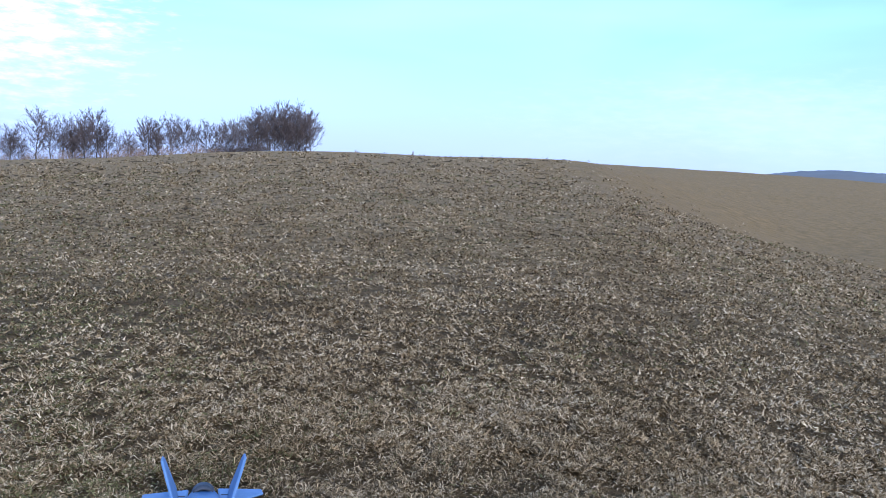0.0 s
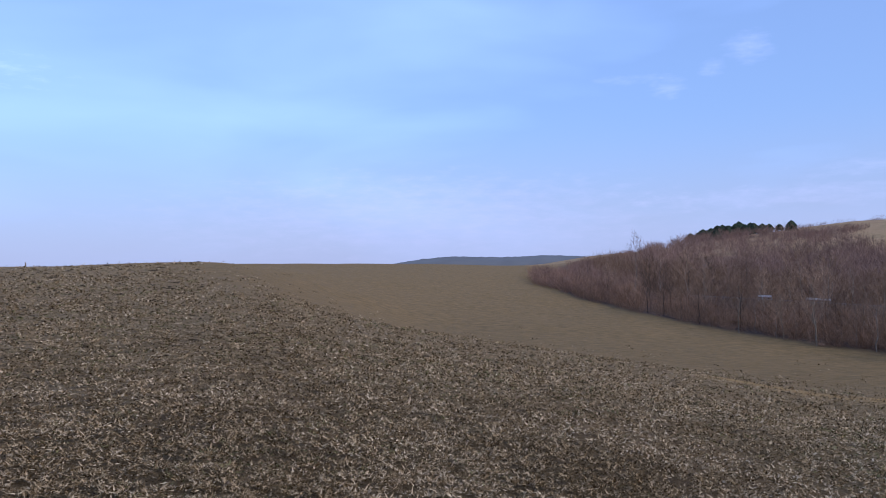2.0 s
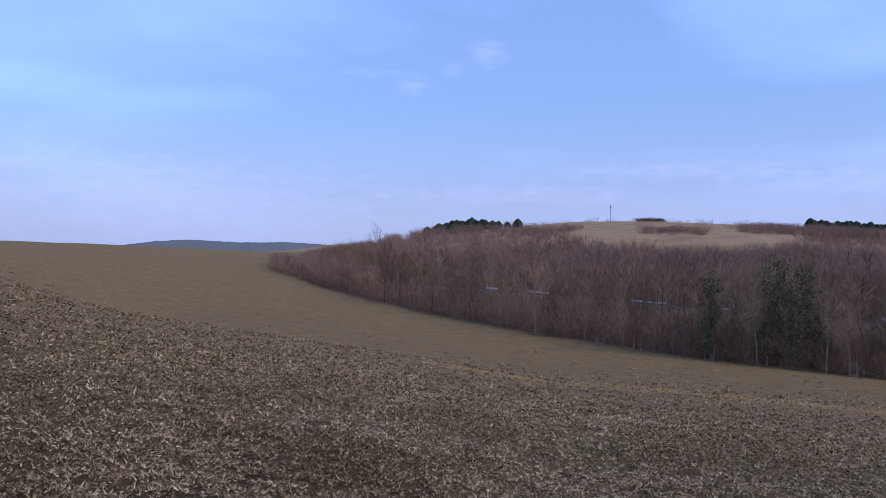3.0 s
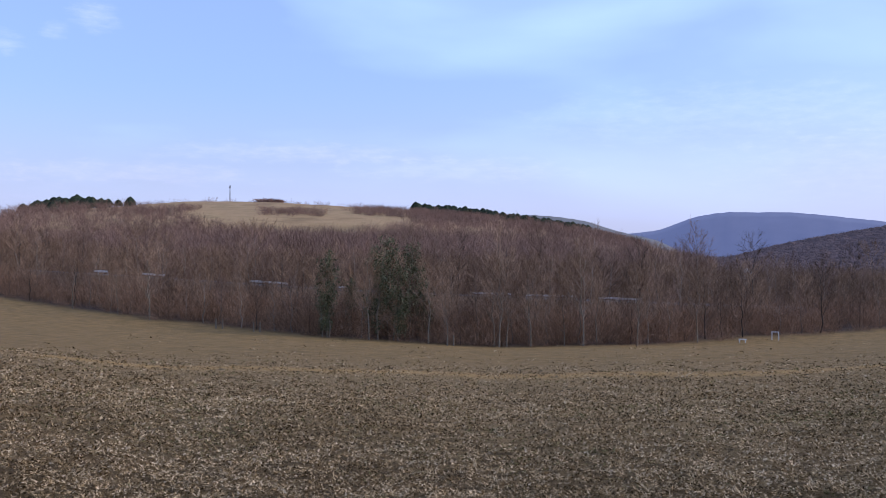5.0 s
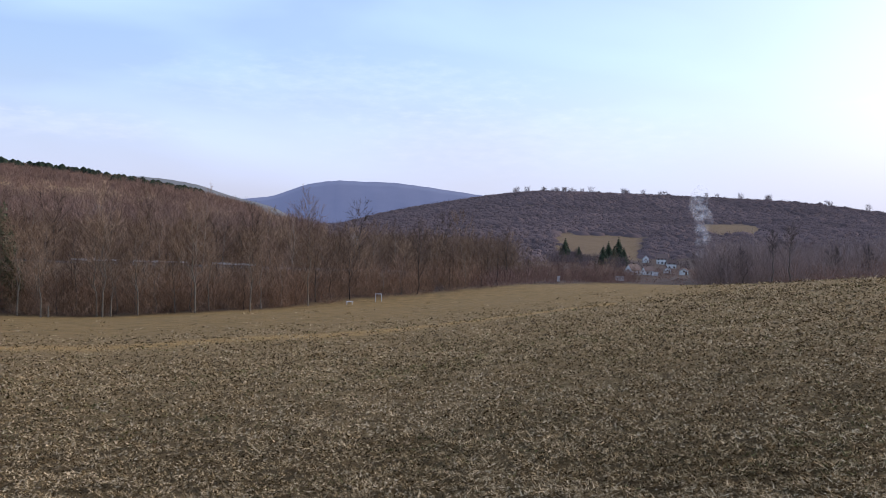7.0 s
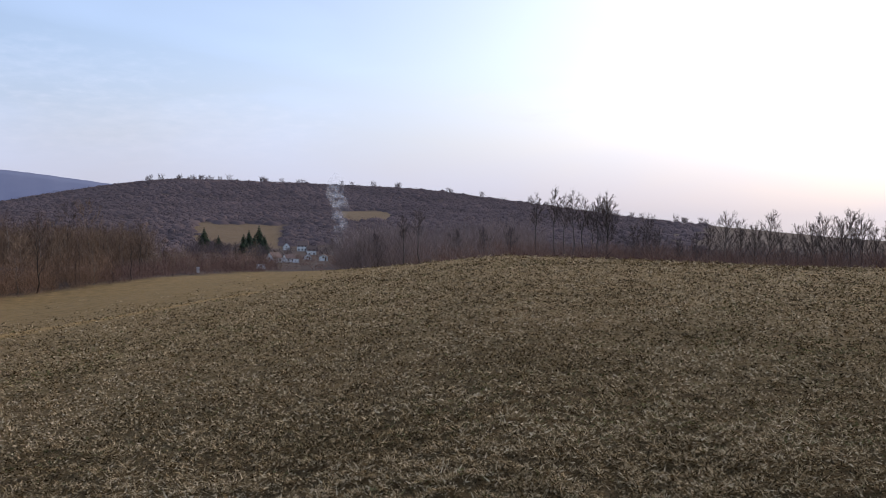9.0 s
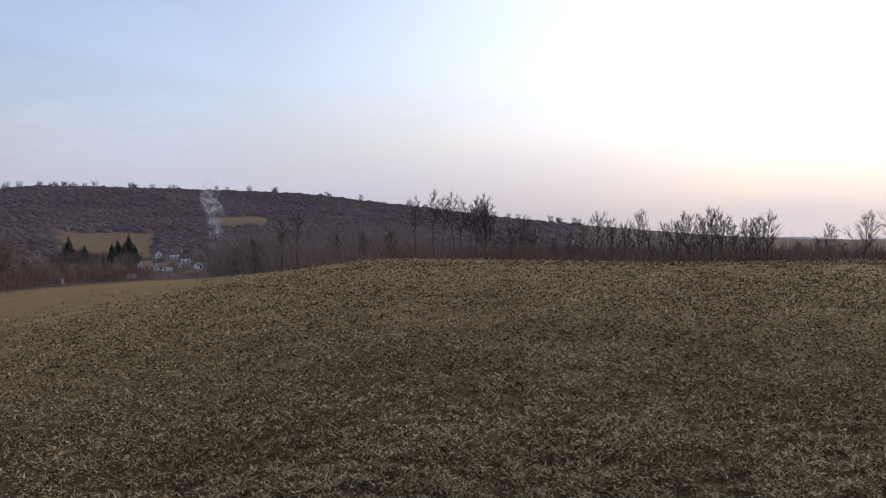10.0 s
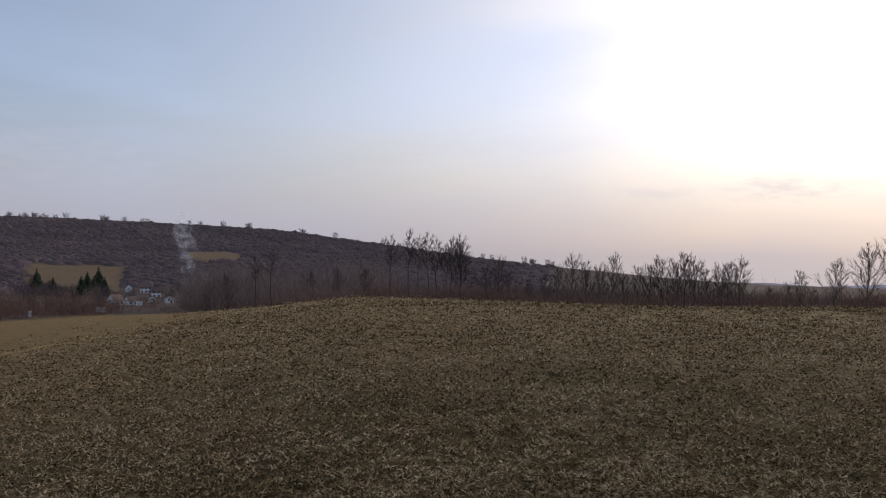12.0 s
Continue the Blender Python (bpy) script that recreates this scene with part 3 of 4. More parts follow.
twig_mass("wood_undergrowth", BRAMBLE, scatter(9, 500, 94, 105, lambda a: wood_edge(a) * 1.0, lambda a: wood_edge(a) * 1.4),
          "dark bramble at the foot of the wood", "undergrowth", 1.8, 2.6, 80, 0.02, 10)


def ivy_tree(seed, height):
    """A bare tree whose trunk and main limbs are wrapped in dark ivy."""
    ob = bare_tree(seed, height, 3.0, "bare tree wrapped in dark green ivy at the wood's edge", "ivy trees", bark=PALE_BARK, lean=0.05, limbs=14, subs=5, twigs=6, first=0.35, width=0.016, girth=0.011)
    rng = np.random.default_rng(seed)
    n, clumps = 3000, 34
    ch = rng.uniform(0.12, 0.97, clumps) * height
    cr = rng.random(clumps) ** 0.8 * (0.25 + 1.5 * np.sin(np.clip(ch / height, 0.1, 0.9) * 2.6))
    ct = rng.uniform(0, 2 * np.pi, clumps)
    c = np.stack([cr * np.cos(ct), cr * np.sin(ct), ch], 1)
    k = rng.integers(0, clumps, n)
    a = c[k] + rng.normal(size=(n, 3)) * np.array([0.34, 0.34, 0.52])
    stem = rng.random(n) < 0.25
    a[stem, :2] *= 0.25
    u, w = rng.normal(size=(n, 3)) * 0.075, rng.normal(size=(n, 3)) * 0.075
    v = np.stack([a - u, a + w, a + u, a - w], 1).reshape(-1, 3)
    fast_mesh("ivy", v, np.arange(4 * n).reshape(-1, 4), IVY, ob)
    return ob


ivies = [ivy_tree(55, 10.5), ivy_tree(56, 12.5)]
first_at(ivies[0], 58.9, 108.5, 1.0)
first_at(ivies[1], 62.2, 109, 0.95)
for az, r, s in ((62.9, 113, 1.0), (63.6, 108, 0.9), (64.5, 115, 1.0), (65.2, 112, 0.85), (60.4, 118, 0.7)):
    plant(ivies[int(az * 10) % 2], az, r, s)
for az, s in ((47.5, 0.75), (58.5, 0.72), (43.0, 0.6), (66.9, 0.55), (76.0, 0.85), (72.5, 0.7), (79.5, 0.65), (45.6, 0.45), (58.8, 0.62), (61.6, 0.75), (65.6, 0.7), (70.4, 0.8), (70.9, 0.55), (83.3, 0.6)):
    plant(wood_kinds[5], az, float(wood_edge(az)) * 1.005, s)


# ---- trees on the field's crest and along its far edge ----
random.seed(23)
crest_kinds = [bare_tree(40 + i, 8.6 + i % 3, 4.6 + 0.6 * (i % 2), "bare grey-brown tree standing on the field's crest", "trees on the crest", twig_mat=CREST_TWIGS, bark=CREST_BARK,
                         lean=0.04, limbs=24, subs=6, twigs=8, first=0.1, width=0.032, girth=0.015, steep=0.5) for i in range(4)]
# (bearing, distance, height factor)
crest_row = [(-33, 190, 1.0), (-31.5, 195, 0.8), (-30, 192, 0.95), (-28.6, 195, 0.7), (-27.2, 190, 0.72), (-25.8, 190, 1.0), (-25.0, 196, 0.72), (-24.0, 198, 0.72),
             (-23.1, 190, 0.92), (-22.4, 192, 0.85), (-21.2, 198, 0.42), (-20.4, 200, 0.45), (-19.4, 195, 0.8), (-18.8, 198, 0.7), (-18.0, 196, 0.72), (-17.3, 200, 0.8),
             (-16.6, 200, 0.7), (-15.8, 198, 0.72), (-15.2, 196, 0.62), (-14.4, 204, 0.55), (-13.7, 205, 0.62), (-13.1, 203, 0.8), (-12.6, 200, 0.95), (-12.0, 202, 1.0),
             (-11.5, 206, 1.02), (-11.0, 200, 1.05), (-10.6, 206, 1.0), (-10.1, 200, 1.0), (-9.7, 205, 0.95), (-9.2, 202, 0.82), (-11.8, 212, 1.0), (-10.9, 214, 1.05),
             (-10.2, 213, 1.0), (-12.8, 214, 0.85), (-9.5, 212, 0.9)]
crest_row += [(random.uniform(-28.5, -13.5), random.uniform(192, 206), random.uniform(0.5, 0.85)) for _ in range(16)]
for i, (az, r, s) in enumerate(crest_row):
    if i < 4:
        first_at(crest_kinds[i], az, r, s)
    else:
        plant(crest_kinds[i % 4], az, r, s)
twig_mass("crest_brush", CREST_TWIGS, scatter(31, 120, -15.6, -12.2, 194, 212), "low reddish brush under the crest trees", "undergrowth", 1.4, 2.8, 60, 0.03, 32)
twig_mass("crest_thicket", CREST_TWIGS, scatter(131, 34, -13.2, -9.4, 198, 214), "dense bare twigs of the domed copse on the crest", "wood", 2.6, 8.6, 60, 0.03, 132, vary=(0.8, 1.08))
twig_mass("crest_hedge", TWIGS, scatter(33, 200, -34, -15, 192, 204), "thin hedge under the crest trees", "hedge", 1.3, 3.0, 60, 0.03, 34)

edge_kinds = [bare_tree(60 + i, 10.5, 2.7, "tall slender bare tree along the field's far edge", "trees along the field edge", lean=0.02, twig_mat=EDGE_TWIGS, bark=CREST_BARK,
                        limbs=15, subs=6, twigs=10, first=0.5, width=0.017, girth=0.017, steep=0.6) for i in range(3)]
round_kinds = [bare_tree(70 + i, 7.4, 3.0, "bare spreading tree along the field's far edge", "trees along the field edge", lean=0.03, twig_mat=EDGE_TWIGS, bark=CREST_BARK,
                         limbs=20, subs=6, twigs=10, first=0.16, width=0.017, girth=0.017) for i in range(4)]
tall_row = [(113.6, 150, 0.85), (114.6, 148, 0.95), (122.5, 132, 0.97), (123.7, 131, 1.0), (124.4, 133, 0.95), (125.0, 130, 1.03), (125.6, 134, 0.98), (126.6, 130, 0.98), (127.2, 131, 1.0), (126.2, 138, 0.9)]
for i, (az, r, s) in enumerate(tall_row):
    if i < 3:
        first_at(edge_kinds[i], az, r, s)
    else:
        plant(edge_kinds[i % 3], az, r, s)
plant(round_kinds[1], 127.2, 131, 1.28)
round_row = [(129.0, 128, 0.75), (129.8, 130, 0.95), (130.5, 128, 0.7), (131.8, 130, 0.55), (132.9, 127, 0.65), (133.7, 128, 0.8), (134.6, 126, 0.98), (135.6, 130, 0.85),
             (136.5, 126, 0.75), (137.3, 128, 0.95), (138.1, 130, 0.8), (139.0, 127, 0.85), (139.8, 130, 0.95), (140.5, 126, 1.05), (141.3, 130, 1.0), (142.0, 126, 1.1),
             (142.6, 131, 0.95), (143.3, 128, 0.85), (144.0, 126, 0.8), (144.6, 128, 0.98), (145.3, 126, 0.98), (147.2, 135, 0.5), (148.2, 132, 0.55), (148.9, 130, 0.72),
             (149.6, 134, 0.45), (150.9, 128, 0.98), (152.6, 118, 1.0), (154.2, 115, 1.28), (155.8, 118, 1.15), (157.5, 120, 1.0), (117.2, 160, 0.9), (119.0, 155, 0.8), (120.8, 150, 0.85), (111.8, 165, 0.8), (110.5, 170, 0.75)]
for i, (az, r, s) in enumerate(round_row):
    if i < 4:
        first_at(round_kinds[i], az, r, s)
    else:
        plant(round_kinds[i % 4], az, r, s)
twig_mass("edge_brush", BRAMBLE, scatter(35, 800, 114, 160, 120, 134, keep=lambda a, r, rng: rng.random(len(a)) < np.clip((a - 113) / 14, 0, 1)), "dark bramble and brush along the field's edge", "undergrowth", 1.5, 3.0, 75, 0.018, 36, vary=(0.45, 1.4))
twig_mass("edge_copse", EDGE_WOOD, scatter(37, 420, 109.3, 123, 160, 235), "bare copse behind the field's brow", "wood", 2.2, 9.6, 120, 0.02, 38)
twig_mass("edge_thicket", EDGE_WOOD, scatter(137, 420, 116, 148, 136, 165), "thin grey-brown saplings behind the trees of the field's edge", "wood", 1.6, 5.6, 55, 0.014, 138, vary=(0.5, 1.15))
twig_mass("slope_scrub", HILL_TWIGS, scatter(39, 900, 118, 158, 170, 420), "thin bare trees on the slope behind the field", "wood", 2.8, 5.0, 60, 0.035, 40)
twig_mass("village_brush", HILL_TWIGS, scatter(53, 230, 99.5, 112, 290, 420, keep=lambda a, r, rng: rng.random(len(a)) < np.where((a > 104.3) & (a < 109.7), np.where(r > 425, 0.6, 0.12), 0.95)), "bare garden trees and hedges round the village", "hedge", 2.6, 4.6, 110, 0.05, 54)
twig_mass("village_hedge", BRAMBLE, scatter(57, 800, 97.5, 114, 178, 340, keep=lambda a, r, rng: ((a < 103.5) | (a > 109) | (rng.random(len(a)) < 0.26)) & ((r < 290) | (rng.random(len(a)) < 0.5))), "tangled hedge and bramble below the village", "hedge", 2.2, 2.4, 70, 0.03, 58)
for i in range(14):
    plant(round_kinds[i % 4], (100.3 if i < 5 else 105.0) + 0.75 * i + random.uniform(-0.3, 0.3), random.uniform(300, 375), random.uniform(0.5, 0.95))


# ---- conifers, skyline trees, scrub on the meadow ----
def conifer(seed, height, label, group, spread=0.22, whorls=13, dome=False):
    rnd = random.Random(seed)
    top = thing("conifer", label, "tree", group)
    tv, tf = [], []
    tube(tv, tf, Vector((0, 0, -0.3)), Vector((0, 0, height * 0.5)), height * 0.018, height * 0.011, 6)
    tube(tv, tf, Vector((0, 0, height * 0.5)), Vector((0, 0, height)), height * 0.011, 0.01, 6)
    mesh_of("trunk", tv, tf, BARK, top, flat=False)
    v, f = [], []
    for w in range(whorls):
        h = height * (0.1 + 0.88 * w / (whorls - 1))
        reach = height * spread * (1.05 - w / (whorls - 1)) * rnd.uniform(0.8, 1.15) + 0.1
        if dome:
            q = w / (whorls - 1)
            h = height * (0.28 + 0.7 * q)
            reach = height * spread * math.sqrt(max(0.05, 1 - (1.5 * q - 0.55) ** 2)) * rnd.uniform(0.75, 1.15)
        for b in range(9):
            t = 2 * math.pi * (b + rnd.random()) / 9
            for j in range(4):
                s = (j + 1) / 4
                o = Vector((math.cos(t), math.sin(t), 0)) * reach * s * rnd.uniform(0.85, 1.1) + Vector((0, 0, h - reach * 0.3 * s))
                wd = reach * 0.28 + 0.1
                u = Vector((-math.sin(t), math.cos(t), rnd.uniform(-0.4, 0.4))) * wd
                d = Vector((math.cos(t) * wd, math.sin(t) * wd, rnd.uniform(-1.1, -0.3) * wd))
                k = len(v)
                v.extend((o - u, o + u, o + d * 1.3, o - d * 0.8 + Vector((0, 0, wd * 0.5))))
                f.extend(((k, k + 1, k + 2), (k + 1, k, k + 3)))
    mesh_of("crown", v, f, NEEDLES, top)
    return top


pines = [conifer(80 + i, 9.0, "dark green pine on the skyline of the hill", "pines on the hill", 0.52, 10, True) for i in range(2)]
first_at(pines[0], 41.0, 735, 1.1)
first_at(pines[1], 41.9, 730,1.2)
for az, r, s in ((42.6, 735, 1.0), (43.2, 728, 1.25), (43.9, 735, 1.05), (44.6, 728, 0.8), (42.2, 700, 1.2), (43.0, 690, 1.1), (46.3, 650, 0.8), (40.2, 730, 0.85), (41.5, 715, 1.0), (42.5, 660, 1.0), (40.7, 715, 0.8), (41.2, 700, 0.9), (42.0, 690, 1.0), (42.4, 725, 0.9), (43.5, 715, 0.9), (44.1, 705, 0.9), (44.3, 730, 0.7), (45.0, 715, 0.7), (43.6, 670, 0.9), (41.8, 640, 0.8), (44.8, 660, 0.7), (45.6, 690, 0.6)):
    plant(pines[int(az * 10) % 2], az, r, s)
for i in range(80):
    az = 64.7 + 11.5 * i / 79
    plant(pines[i % 2], az + random.uniform(-0.1, 0.1), random.uniform(640, 748) if i % 3 else random.uniform(715, 748), random.uniform(0.5, 0.85) * (1 - 0.003 * i))
firs = [conifer(90, 11.0, "dark spruce beside the village houses", "village conifers", 0.3)]
first_at(firs[0], 104.0, 366, 1.08)
for az, r, s in ((103.35, 362, 0.86), (104.35, 360, 0.72), (100.5, 372, 0.95), (103.0, 350, 0.7), (103.7, 340, 0.75), (101.4, 375, 0.6), (103.2, 330, 0.55)):
    plant(firs[0], az, r, s)
twig_mass("meadow_scrub", FAR_TWIGS, np.concatenate([scatter(42, 60, 46.5, 50.5, 560, 600), scatter(43, 80, 54.5, 58.6, 545, 585),
          scatter(44, 380, 60.5, 70.0, 575, 660), scatter(45, 1000, 64.5, 80, 520, 715), scatter(55, 90, 45.5, 76, 752, 760), scatter(46, 22, 38, 64, 600, 750)]),
          "dark scrub patches on the tan hillside meadow", "scrub", 4.5, 4.6, 50, 0.11, 47)
twig_mass("thicket", BRAMBLE, scatter(41, 60, 54.2, 55.8, 735, 760), "dark rounded thicket on the meadow's skyline", "scrub", 4.0, 5.0, 110, 0.12, 49, vary=(0.5, 1.0))
twig_mass("hilltop_trees", HILL_TWIGS, np.concatenate([scatter(48, 14, 96.5, 103, 955, 965), scatter(49, 4, 103.9, 104.8, 955, 962), scatter(50, 16, 104, 127, 950, 962), scatter(51, 12, 125, 134, 910, 940)]),
          "scattered small trees along the far hill's skyline", "tree", 2.6, 9.0, 130, 0.13, 52, vary=(0.7, 1.1))


# ---- mast and poles on the hill ----
STEEL = mat("galvanised_steel", [(0.3, (0.16, 0.165, 0.17)), (0.7, (0.3, 0.3, 0.31))], 2, rough=0.5, bump=0)
WHITE = mat("white_paint", [(0.3, (0.62, 0.62, 0.6)), (0.7, (0.8, 0.8, 0.78))], 3, rough=0.55, bump=0.1)


def bm_box(bm, size, at=(0, 0, 0), rot=None, taper=1.0):
    m = Matrix.Translation(at) @ (rot or Matrix.Identity(4)) @ Matrix.Diagonal((*size, 1))
    r = bmesh.ops.create_cube(bm, size=1, matrix=m)
    if taper != 1.0:
        for v in r["verts"]:
            if v.co.z > at[2]:
                v.co.x, v.co.y = at[0] + (v.co.x - at[0]) * taper, at[1] + (v.co.y - at[1]) * taper
    return r


def part(name, bm, material, parent, label="", bevel=0.0, smooth_shade=False):
    if bevel:
        bmesh.ops.bevel(bm, geom=list(bm.edges), offset=bevel, segments=2, affect="EDGES", profile=0.6)
    me = bpy.data.meshes.new(name)
    bm.to_mesh(me)
    bm.free()
    me.materials.append(material)
    if smooth_shade:
        me.polygons.foreach_set("use_smooth", np.ones(len(me.polygons), bool))
    ob = new(name, me)
    ob.parent = parent
    return tagged(ob, label)


def radio_mast():
    top = thing("radio_mast", "slim grey lattice radio mast on the hilltop", "mast", m=put(52.45, 752, 1, 20)[0])
    h = 15.5
    for k in range(3):
        v, f = [], []
        t = 2 * math.pi * k / 3
        tube(v, f, Vector((math.cos(t) * 0.55, math.sin(t) * 0.55, -0.3)), Vector((math.cos(t) * 0.28, math.sin(t) * 0.28, h)), 0.13, 0.09, 6)
        mesh_of("leg", v, f, STEEL, top)
    v, f = [], []
    for i in range(20):
        z0, z1 = h * i / 20, h * (i + 1) / 20
        for k in range(3):
            t0, t1 = 2 * math.pi * k / 3, 2 * math.pi * (k + 1) / 3
            r0, r1 = 0.55 - 0.27 * i / 20, 0.55 - 0.27 * (i + 1) / 20
            tube(v, f, Vector((math.cos(t0) * r0, math.sin(t0) * r0, z0)), Vector((math.cos(t1) * r1, math.sin(t1) * r1, z1)), 0.05, 0.05, 4)
    mesh_of("bracing", v, f, STEEL, top)
    for k in range(4):
        bm = bmesh.new()
        t = math.pi * k / 2
        bm_box(bm, (0.35, 0.2, 2.0), (math.cos(t) * 0.6, math.sin(t) * 0.6, h - 1.2 - 0.8 * (k % 2)))
        part("antenna", bm, STEEL, top, bevel=0.03)


radio_mast()
for az, r, hgt in ((51.6, 752, 2.6), (56.4, 756, 6.0), (58.9, 752, 5.0), (63.0, 750, 4.5)):
    pole = thing("utility_pole", "thin grey utility pole on the hill's skyline", "pole", "poles on the hill", put(az, r, 1, 0)[0])
    v, f = [], []
    tube(v, f, Vector((0, 0, -0.3)), Vector((0, 0, hgt)), 0.14, 0.1, 6)
    mesh_of("shaft", v, f, STEEL, pole)
    bm = bmesh.new()
    bm_box(bm, (1.2, 0.12, 0.14), (0, 0, hgt - 0.5))
    part("crossarm", bm, STEEL, pole)


# ---- road on its bank behind the wood's edge ----
ROAD = [(40, 178, -0.95), (44, 164, -1.2), (47.5, 157, -1.45), (55, 145, -2.0), (60, 143, -2.35), (69, 142, -2.72), (82, 146, -3.1), (90, 158, -3.2)]
BANK = mat("leaf_littered_bank", [(0.3, (0.08, 0.05, 0.03)), (0.7, (0.2, 0.125, 0.072))], 0.8)
ASPHALT = mat("worn_asphalt", [(0.3, (0.04, 0.04, 0.042)), (0.7, (0.075, 0.075, 0.078))], 6, rough=0.9)


def road_point(az, out=0.0, lift=0.0):
    """A place on the road's near edge, where the rail stands."""
    r = float(np.interp(az, [p[0] for p in ROAD], [p[1] for p in ROAD]))
    el = float(np.interp(az, [p[0] for p in ROAD], [p[2] for p in ROAD]))
    return way(az) * (r + out) + Vector((0, 0, EYE + r * math.tan(radians(el)) - 0.65 + lift))


def road_bank():
    azs = np.arange(40, 90.1, 1.0)
    for name, cut, material, label in (("road_bank", ((-5.0, None), (-0.8, -0.05), (7.5, -0.05), (12.0, None)), BANK, "low leaf-littered road bank behind the trees"),
                                       ("road", ((0.4, 0.0), (6.4, 0.0)), ASPHALT, "narrow grey asphalt road on its bank")):
        v, f = [], []
        for az in azs:
            for out, lift in cut:
                p = road_point(az, out, lift or 0.0)
                if lift is None:
                    p.z = float(ground(p.x, p.y)) - 0.4
                v.append(p)
        n = len(cut)
        for i in range(len(azs) - 1):
            for k in range(n - 1):
                f.append((i * n + k, (i + 1) * n + k, (i + 1) * n + k + 1, i * n + k + 1))
        tagged(mesh_of(name, v, f, material, flat=False), label, "road", kind="structure")


def guard_rail(az0, az1):
    top = thing("guard_rail", "pale steel guard rail of a road seen between the trunks", "guard rail", "road rails")
    n = max(6, int((az1 - az0) * 2))
    v, f = [], []
    pts = [road_point(az0 + (az1 - az0) * i / n, 0, 0.62) for i in range(n + 1)]
    for p in pts:
        out = Vector((p.x, p.y, 0)).normalized()
        for dz, do in ((-0.18, 0.0), (-0.09, -0.05), (0.0, 0.0), (0.09, -0.05), (0.18, 0.0), (0.18, 0.03), (-0.18, 0.03)):
            v.append(p + Vector((0, 0, dz)) + out * do)
    for i in range(n):
        for k in range(7):
            f.append((i * 7 + k, i * 7 + (k + 1) % 7, (i + 1) * 7 + (k + 1) % 7, (i + 1) * 7 + k))
    mesh_of("beam", v, f, WHITE, top)
    for p in pts[::2]:
        bm = bmesh.new()
        out = Vector((p.x, p.y, 0)).normalized()
        bm_box(bm, (0.12, 0.12, 0.95), (p.x + out.x * 0.1, p.y + out.y * 0.1, p.z - 0.36))
        part("post", bm, STEEL, top)


road_bank()
for az0, az1 in ((44.2, 45.0), (47.0, 48.4), (53.7, 56.2), (58.5, 60.3), (68.6, 71.4), (72.2, 75.5), (77.0, 79.8)):
    guard_rail(az0, az1)


# ---- things at the wood's edge ----
def goal_frame():
    p = spot(88.0, 121)
    top = thing("goal_frame", "small white tube goal standing by the wood", "goal", m=pose(p.x, p.y, p.z, 0, 0, -88))
    for x in (-0.42, 0.42):
        v, f = [], []
        tube(v, f, Vector((x, 0, -0.1)), Vector((x, 0, 1.15)), 0.05, 0.05, 8)
        mesh_of("upright", v, f, WHITE, top)
        v, f = [], []
        tube(v, f, Vector((x, 0.02, 1.12)), Vector((x, 0.6, 0.0)), 0.03, 0.03, 6)
        mesh_of("stay", v, f, WHITE, top)
    v, f = [], []
    tube(v, f, Vector((-0.47, 0, 1.15)), Vector((0.47, 0, 1.15)), 0.05, 0.05, 8)
    mesh_of("crossbar", v, f, WHITE, top)


def white_bench():
    p = spot(86.05, 117)
    top = thing("bench", "low white bench on the grass by the wood", "bench", m=pose(p.x, p.y, p.z, 0, 0, -86))
    for y in (-0.12, 0.12):
        bm = bmesh.new()
        bm_box(bm, (1.0, 0.2, 0.06), (0, y, 0.42))
        part("seat_board", bm, WHITE, top, bevel=0.01)
    for x in (-0.36, 0.36):
        bm = bmesh.new()
        bm_box(bm, (0.08, 0.42, 0.5), (x, 0, 0.14))
        part("leg", bm, WHITE, top, bevel=0.01)


goal_frame()
white_bench()
for az, gap in ((66.9, 0.9), (54.0, 1.1), (51.6, 1.0)):
    for k in range(2):
        p = spot(az + k * 0.42, float(wood_edge(az)) * 0.985)
        post = thing("fence_post", "short weathered pale wooden post at the wood's edge", "post", "posts by the wood", pose(p.x, p.y, p.z, 0, 0, 10 * k))
        bm = bmesh.new()
        bm_box(bm, (0.16, 0.16, 1.5), (0, 0, 0.55), taper=0.85)
        part("shaft", bm, PALE_BARK, post, bevel=0.015)
p = spot(-2.35, 178)
post = thing("field_marker", "small dark marker post on the field's crest", "post", m=pose(p.x, p.y, p.z))
bm = bmesh.new()
bm_box(bm, (0.3, 0.3, 1.1), (0, 0, 0.4), taper=0.7)
part("shaft", bm, BARK, post, bevel=0.03)


# ---- village ----
PLASTER = mat("pale_plaster", [(0.3, (0.68, 0.66, 0.62)), (0.7, (0.86, 0.85, 0.82))], 1.2, rough=0.9, bump=0.1, piece=0.3)
ROOF_TILE = mat("weathered_roof_tiles", [(0.3, (0.1, 0.065, 0.05)), (0.7, (0.2, 0.13, 0.105))], 1.5, piece=0.5)
GLASS = mat("dark_window_glass", [(0.3, (0.02, 0.022, 0.025)), (0.7, (0.05, 0.055, 0.06))], 1, rough=0.12, bump=0)
WOOD_TRIM = mat("brown_painted_wood", [(0.3, (0.09, 0.05, 0.03)), (0.7, (0.18, 0.11, 0.07))], 4)


